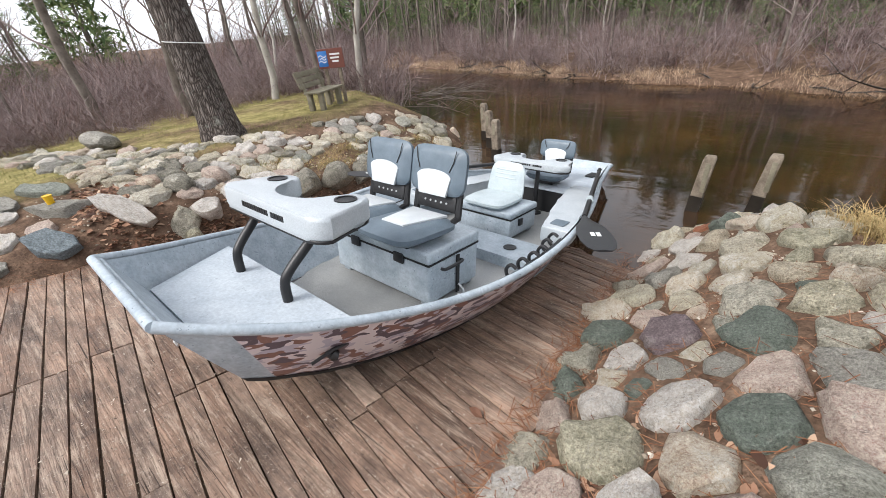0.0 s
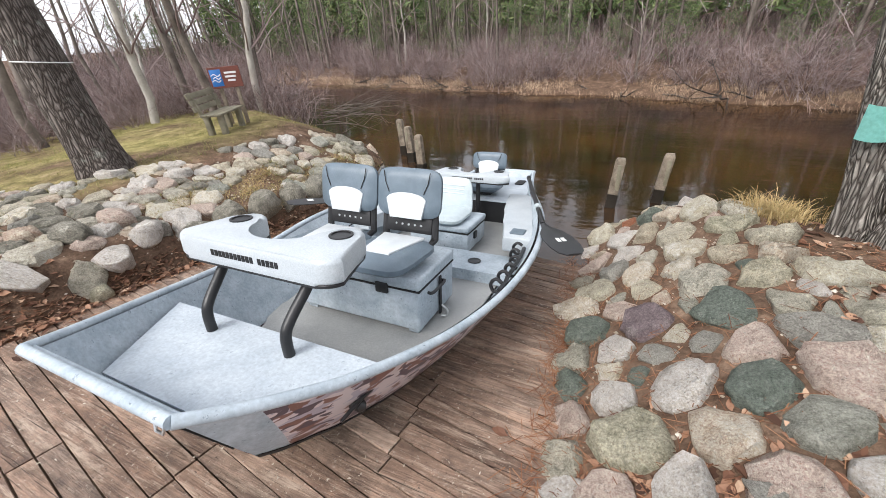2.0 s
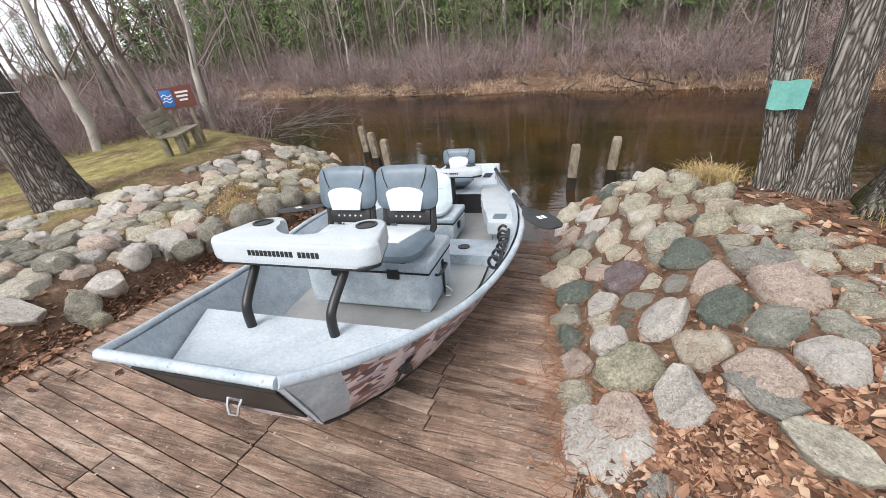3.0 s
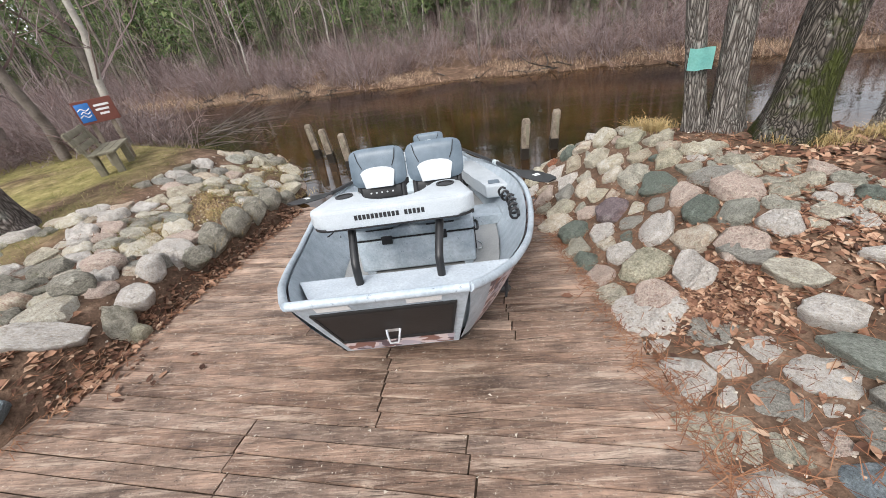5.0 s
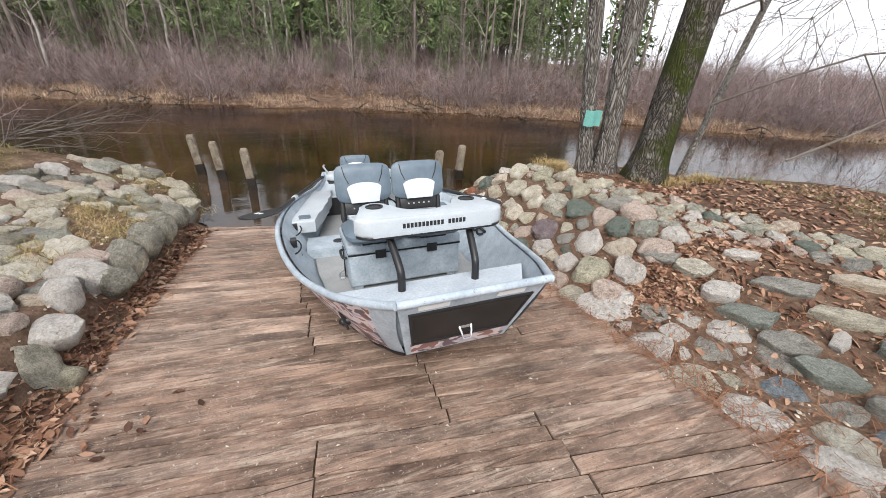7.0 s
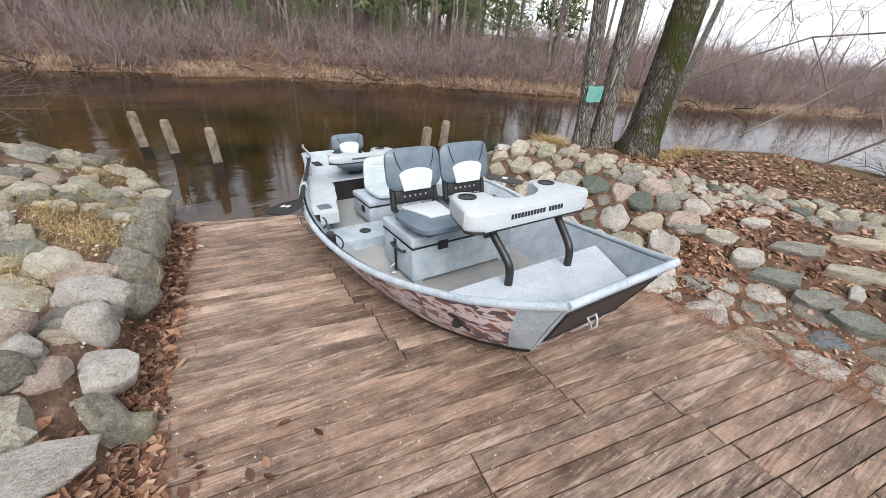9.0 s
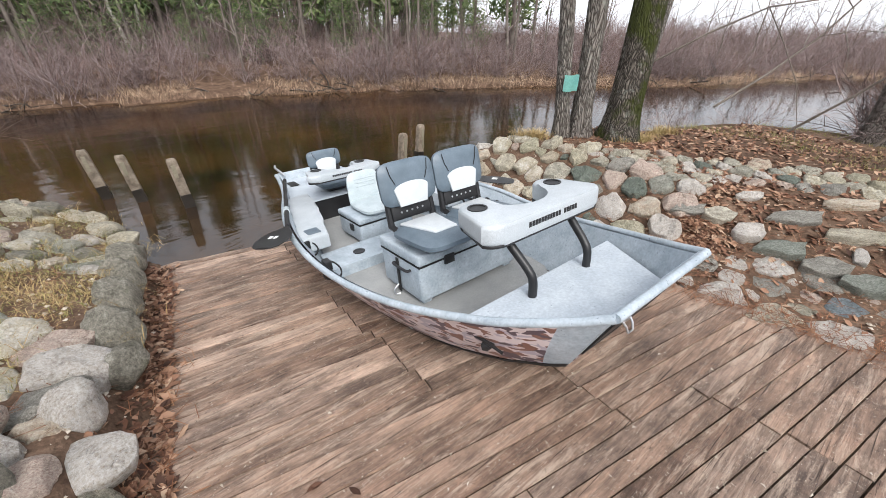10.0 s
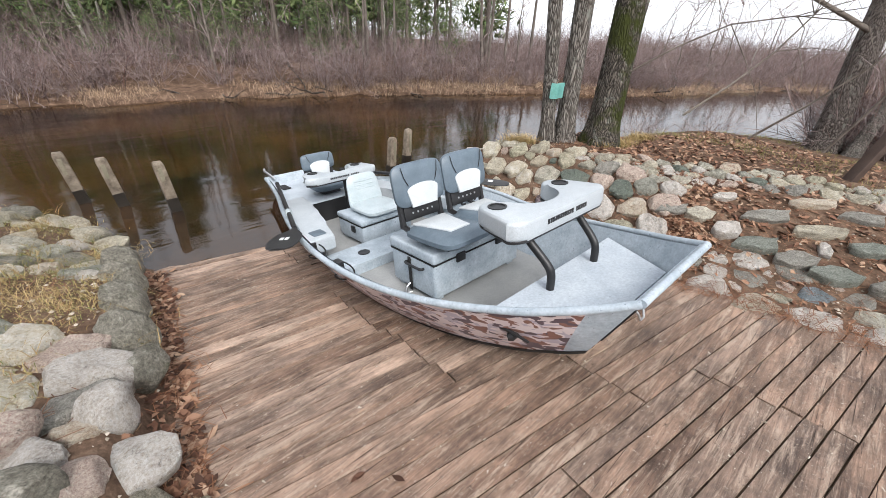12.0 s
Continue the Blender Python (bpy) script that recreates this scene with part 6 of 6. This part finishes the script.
for j in range(260):
    x, y = -15 - 22 * rng.random(), -14 + 34 * rng.random()
    if shore(x, y) > 0.2:
        spots.append((x, y, 1.0 + 0.5 * rng.random()))
for x, y in [(-5.2, 5.5), (-5.8, 6.0), (-6.6, 6.6), (-6.0, 5.2), (-7.0, 6.2), (-4.9, 5.6), (-7.5, 7.0), (-8.2, 7.4), (-9, 7.8), (-7.8, 6.4), (-8.8, 6.8), (-6.9, 5.6), (-9.8, 8.2), (-6.2, 6.5)]:
    spots.append((x, y, 0.8))
brush("tangled leafless brush behind the lawn and bench", spots)
spots = []
for j in range(480):
    x, y = 4.6 + 9 * rng.random(), 3.0 - 10 * rng.random()
    if (0.02 < shore(x, y) < 0.5 and x > 4.8 and rng.random() < 0.5) or (x > 8.0 and y < 0.2 - 0.4 * (x - 8) and shore(x, y) > 0.1):
        spots.append((x, y, 0.28 + 0.2 * rng.random() if x < 7.5 else 0.75 + 0.55 * rng.random()))
for j in range(260):
    x, y = 12 + 30 * rng.random(), 14 - 26 * rng.random()
    if shore(x, y) > 0.3 and y > 5.2 - 0.55 * (x - 13.5):
        spots.append((x, y, 0.7 + 0.5 * rng.random()))
brush("leafless brush along the side channel", spots)


# ---- grass, leaves, litter ----
def tufts(name, spots, label, material, h=(0.10, 0.22), blades=26, spread=0.06, droop=0.6):
    s = Soup()
    for x, y, k in spots:
        z = land_z(x, y)
        for b in range(blades):
            a = rng.random() * 6.28
            L = (h[0] + (h[1] - h[0]) * rng.random()) * k
            px, py = x + rng.normal(0, spread * k), y + rng.normal(0, spread * k)
            out = droop * L * (0.3 + rng.random())
            w = 0.0019
            t = np.array((-math.sin(a), math.cos(a), 0)) * w
            p0 = np.array((px, py, z - 0.01))
            p1 = p0 + (0.4 * out * math.cos(a), 0.4 * out * math.sin(a), 0.65 * L)
            p2 = p0 + (out * math.cos(a), out * math.sin(a), 0.8 * L)
            s.add([p0 - t, p0 + t, p1 + t * 0.8, p1 - t * 0.8, p2], [(0, 1, 2, 3), (3, 2, 4)])
    return tagged(new(name, s.mesh(name, material)), label, "grass", kind="stuff")


spots = [(edge_left(y) - 0.12 - 0.75 * rng.random(), y, 0.7 + 0.6 * rng.random()) for y in 1.1 + 3.0 * rng.random(46)]
tufts("dry_grass", spots, "tan tufts of dry grass hanging over the stones", DRY_GRASS, (0.02, 0.065), 90, 0.08, 2.0)
spots = [(edge_left(y) - 0.35 - 0.8 * rng.random(), y, 0.9) for y in 1.0 + 3.2 * rng.random(110)]
tufts("bank_moss", spots, "short yellow-green grass and moss over the stones", GREEN_GRASS, (0.012, 0.035), 80, 0.10, 1.5)
spots = [(2.18 + 0.2 * rng.random(), 2.02 + 0.25 * rng.random(), 1.0) for _ in range(9)] + [(2.9 + 0.9 * rng.random(), 1.2 + 0.3 * rng.random(), 0.8) for _ in range(14)]
tufts("dry_grass", spots, "tan tufts of dry grass round the tree feet", DRY_GRASS, (0.06, 0.15), 120, 0.07, 1.1)
spots = []
for j in range(700):
    x, y = 3.4 + 6.0 * rng.random(), -2.8 + 5.6 * rng.random()
    if river_distance(np.array([x]), np.array([y]))[0] > 0.1 and noise.noise(Vector((x * 0.7, y * 0.7, 9))) > 0.02:
        spots.append((x, y, 0.5 + 0.4 * rng.random()))
tufts("path_grass", spots, "thin green and straw grass among the leaves beside the path", GREEN_GRASS, (0.04, 0.11), 22, 0.11, 0.9)
spots = []
for j in range(900):
    x, y = -3.5 - 4.5 * rng.random(), -1.0 + 6.2 * rng.random()
    if float(river_distance(np.array([x]), np.array([y]))[0]) > 0.5 and noise.noise(Vector((x * 0.6, y * 0.6, 4))) > -0.12:
        spots.append((x, y, 0.5 + 0.4 * rng.random()))
tufts("lawn_grass", spots, "short patchy yellow-green grass on the lawn", GREEN_GRASS, (0.04, 0.09), 16, 0.10, 0.8)
spots = [(*behind(cum[-1] * rng.random(), -0.05 + 0.9 * rng.random() ** 1.6), 1.2) for _ in range(2600)]
spots = [q for q in spots if noise.noise(Vector((q[0] * 0.5, q[1] * 0.5, 1.0))) > -0.22]
tufts("bank_grass", spots, "matted tan grass along the far water's edge", BANK_GRASS, (0.07, 0.18), 14, 0.13, 1.7)


def flakes(name, spots, label, material, size, lift=0.012, thin=0.45):
    s = Soup()
    for x, y in spots:
        el, er = edge_left(y), edge_right(y)
        z = (ramp_z(x, y) + 0.004 if el < x < er else land_z(x, y)) + lift * rng.random()
        L = size[0] + (size[1] - size[0]) * rng.random()
        a = rng.random() * 6.28
        e1 = np.array((math.cos(a), math.sin(a), rng.normal(0, 0.25))) * L
        e2 = np.array((-math.sin(a), math.cos(a), rng.normal(0, 0.3))) * L * thin
        c = np.array((x, y, z + 0.3 * L * abs(e1[2] / L)))
        cup = np.array((0, 0, L * 0.25 * rng.random()))
        s.add([c - e1, c - e1 * 0.3 - e2 + cup, c + e1 * 0.4 - e2 * 0.8 + cup, c + e1, c + e1 * 0.4 + e2 * 0.8 + cup, c - e1 * 0.3 + e2 + cup, c], [(0, 1, 6, 5), (1, 2, 6), (2, 3, 4, 6), (5, 6, 4)])
    return tagged(new(name, s.mesh(name, material)), label, "litter", kind="stuff")


spots = [(1.78 + rng.normal(0, 0.2), -0.02 + rng.normal(0, 0.13)) for _ in range(1200)] + [(2.6 + rng.normal(0, 0.45), 0.1 + rng.normal(0, 0.25)) for _ in range(900)] + \
        [(2.3 + 4.5 * rng.random() ** 1.2, 1.2 - 1.6 * abs(rng.normal())) for _ in range(3600)] + [(1.4 + 1.9 * rng.random(), -2.0 + 2.4 * rng.random()) for _ in range(450)] + [(-2.6 + rng.normal(0, 0.35), -0.1 + rng.normal(0, 0.12)) for _ in range(800)] + \
        [(edge_left(y) - 0.02 + rng.normal(0, 0.05), y) for y in -0.4 + 3.2 * rng.random(1300)] + [(2.3 + 1.8 * rng.random(), 0.9 + 1.2 * rng.random()) for _ in range(600)]
flakes("dead_leaves", spots, "dry brown leaves drifted against the stones", LEAF, (0.018, 0.042))
s = Soup()
for k in range(5200):
    u = rng.random()
    if u < 0.35:
        y = -2.0 + 4.6 * rng.random()
        x = edge_right(y) + rng.normal(0.02, 0.07)
    elif u < 0.5:
        y = -2.0 + 4.8 * rng.random()
        x = edge_left(y) + rng.normal(0.0, 0.07)
    elif u < 0.92:
        x, y = 1.2 + 1.6 * rng.random(), -1.8 + 3.6 * rng.random()
    else:
        x, y = -2.2 - 1.3 * rng.random(), 0.1 + 2.5 * rng.random()
    z = (ramp_z(x, y) + 0.006 if edge_left(y) < x < edge_right(y) else land_z(x, y) + 0.012) + 0.03 * rng.random() ** 2
    a, L = rng.random() * 6.28, 0.03 + 0.03 * rng.random()
    e = np.array((math.cos(a) * L, math.sin(a) * L, rng.normal(0, 0.006)))
    t = np.array((-math.sin(a), math.cos(a), 0)) * 0.0016
    c = np.array((x, y, z))
    s.add([c - e - t, c - e + t, c + e + t, c + e - t], [(0, 1, 2, 3)])
tagged(new("pine_needles", s.mesh("pine_needles", NEEDLE_LITTER)), "rusty fallen pine needles between the stones", "litter", kind="stuff")
s = Soup()
for k in range(9000):
    x, y = -1.9 + 3.1 * rng.random(), -3.0 + 5.4 * rng.random()
    L = 0.002 + 0.007 * rng.random() ** 4
    z = ramp_z(x, y) + 0.004
    p = [np.array((x, y, z)) + L * rng.normal(0, 0.7, 3) * (1, 1, 0.3) for _ in range(4)]
    s.add(p, [(0, 1, 2), (0, 2, 3), (0, 3, 1), (1, 3, 2)])
tagged(new("grit", s.mesh("grit", CHIPS)), "pale grit and bark chips scattered over the planks", "grit", kind="stuff")

s = Soup()
for k in range(2600):
    if k % 2:
        y = -1.8 + 5.0 * rng.random()
        x = edge_right(y) + 1.5 * rng.random() ** 1.3
    else:
        y = -0.6 + 4.4 * rng.random()
        x = edge_left(y) - 1.5 * rng.random() ** 1.2
    L = 0.004 + 0.013 * rng.random() ** 2.5
    c = np.array((x, y, land_z(x, y) + 0.3 * L))
    d = [c + L * np.array(q) * (0.7 + 0.6 * rng.random()) for q in ((1, 0, 0), (0, 1, 0), (-1, 0, 0), (0, -1, 0), (0, 0, 0.7), (0, 0, -0.7))]
    s.add(d, [(0, 1, 4), (1, 2, 4), (2, 3, 4), (3, 0, 4), (1, 0, 5), (2, 1, 5), (3, 2, 5), (0, 3, 5)])
tagged(new("pebbles", s.mesh("pebbles", CHIPS)), "small pale pebbles in the gaps between stones", "pebbles", kind="stuff")

# ---- sign, bench, notice and small things ----
z = land_z(-4.7, 4.1)
sign = thing("park_sign", pose(-4.66, 4.02, z, 0, 0, 40) @ Matrix.Scale(0.94, 4), "brown park sign with a blue emblem on two grey posts", "sign")
for x in (-0.13, 0.13):
    part("sign_post", box(x - 0.03, x + 0.03, -0.02, 0.03, -0.2, 0.86 if x > 0 else 0.8, bev=0.006), POST_WOOD, sign, "grey timber post")
part("board", box(-0.25, 0.25, -0.045, -0.02, 0.60, 0.93, bev=0.006), SIGN_BROWN, sign, "brown painted board")
part("board_edge", box(-0.245, 0.245, -0.047, -0.044, 0.605, 0.925, bev=0), SIGN_BROWN, sign, "", False)
part("emblem", box(-0.225, -0.05, -0.0505, -0.047, 0.635, 0.895, bev=0.001), SIGN_BLUE, sign, "blue emblem panel")
for k, (x, w) in enumerate(((-0.14, 0.15), (-0.13, 0.12), (-0.145, 0.14))):
    bm = tube(spline([(x - w / 2, -0.052, 0.80 - 0.045 * k), (x - w / 6, -0.052, 0.825 - 0.045 * k), (x + w / 6, -0.052, 0.79 - 0.045 * k), (x + w / 2, -0.052, 0.815 - 0.045 * k)], 5), 0.007, 6)
    part("wave", bm, SIGN_WHITE, sign, "white wave line")
for k, (x0, x1) in enumerate(((-0.0, 0.19), (0.0, 0.17), (0.03, 0.15))):
    part("lettering", box(x0, x1, -0.0505, -0.047, 0.82 - 0.06 * k, 0.85 - 0.06 * k, bev=0), SIGN_WHITE, sign, "white lettering bar", False)

bench = thing("bench", pose(-4.42, 3.55, land_z(-4.42, 3.55) - 0.01, 0, 0, 115) @ Matrix.Scale(0.8, 4), "mossy weathered timber bench with a slatted back", "bench")
for k in range(3):
    part("seat_slat", box(-0.5, 0.5, -0.23 + 0.13 * k, -0.11 + 0.13 * k, 0.36, 0.395, bev=0.006), BENCH_WOOD, bench)
for k in range(3):
    part("back_slat", box(-0.5, 0.5, -0.014, 0.014, -0.05, 0.05, bev=0.006), BENCH_WOOD, bench, "green-stained back slat", m=pose(0, 0.215 + 0.03 * k, 0.50 + 0.11 * k, -14))
for x in (-0.36, 0.36):
    part("leg", box(x - 0.05, x + 0.05, -0.2, -0.10, -0.05, 0.36, bev=0.008), BENCH_WOOD, bench)
    part("leg", box(x - 0.05, x + 0.05, 0.06, 0.16, -0.05, 0.36, bev=0.008), BENCH_WOOD, bench)
    part("back_post", tube([(x, 0.12, 0.2), (x, 0.30, 0.78)], 0.035, 6), BENCH_WOOD, bench)

notice = thing("notice", pose(2.515, 1.93, 1.37, 0, 0, -25), "teal plastic-sleeved notice tied to a tree trunk", "notice")
bm = bmesh.new()
bmesh.ops.create_grid(bm, x_segments=10, y_segments=8, size=0.5)
for v in bm.verts:
    x, y = v.co.x, v.co.y
    v.co = Vector((x * 0.185, 0.008 * math.sin(x * 5) - 0.045 * (1 - 2 * abs(x) * 0.6), y * 0.17 + 0.004 * math.sin(7 * x)))
r = bmesh.ops.solidify(bm, geom=list(bm.faces), thickness=0.003)
part("sleeve", bm, TEAL, notice)

cup = thing("cup", pose(-3.0, -0.40, land_z(-3.0, -0.40) + 0.05), "yellow plastic cup standing on a stone slab", "cup")
part("wall", tube([(0, 0, 0), (0, 0, 0.10)], [0.026, 0.034], 18), YELLOW, cup)
part("rim", tube([(0.034 * math.cos(a), 0.034 * math.sin(a), 0.10) for a in np.linspace(0, 6.28, 19)], 0.003, 5, caps=False), YELLOW, cup)

z = land_z(4.15, -0.85)
kiosk = thing("trail_sign", pose(4.15, -0.85, z, 0, 24, -30), "dark brown timber sign leaning on its post by the path", "sign")
part("sign_post", box(-0.05, 0.05, -0.05, 0.05, -0.25, 1.5, bev=0.008), BOARD_BROWN, kiosk)
part("board", box(-0.07, 0.75, -0.09, -0.05, 0.55, 1.05, bev=0.008), BOARD_BROWN, kiosk, "dark brown board")

# fallen branches by the far end of the lawn
s = Soup()
for k in range(16):
    a = 0.3 + 0.5 * rng.random()
    p = (-5.6 + 1.2 * rng.random(), 5.9 + 0.9 * rng.random(), 0.22 + 0.25 * rng.random())
    limb(s, p, (math.cos(a), math.sin(a) * 0.5, 0.05), 1.0 + 0.8 * rng.random(), 0.014, 1, 0.4, 0.0, 4, 3)
tagged(new("brush_pile", s.mesh("brush_pile", FAR_BARK, True)), "pile of fallen grey branches at the water's edge", "branches", kind="stuff")
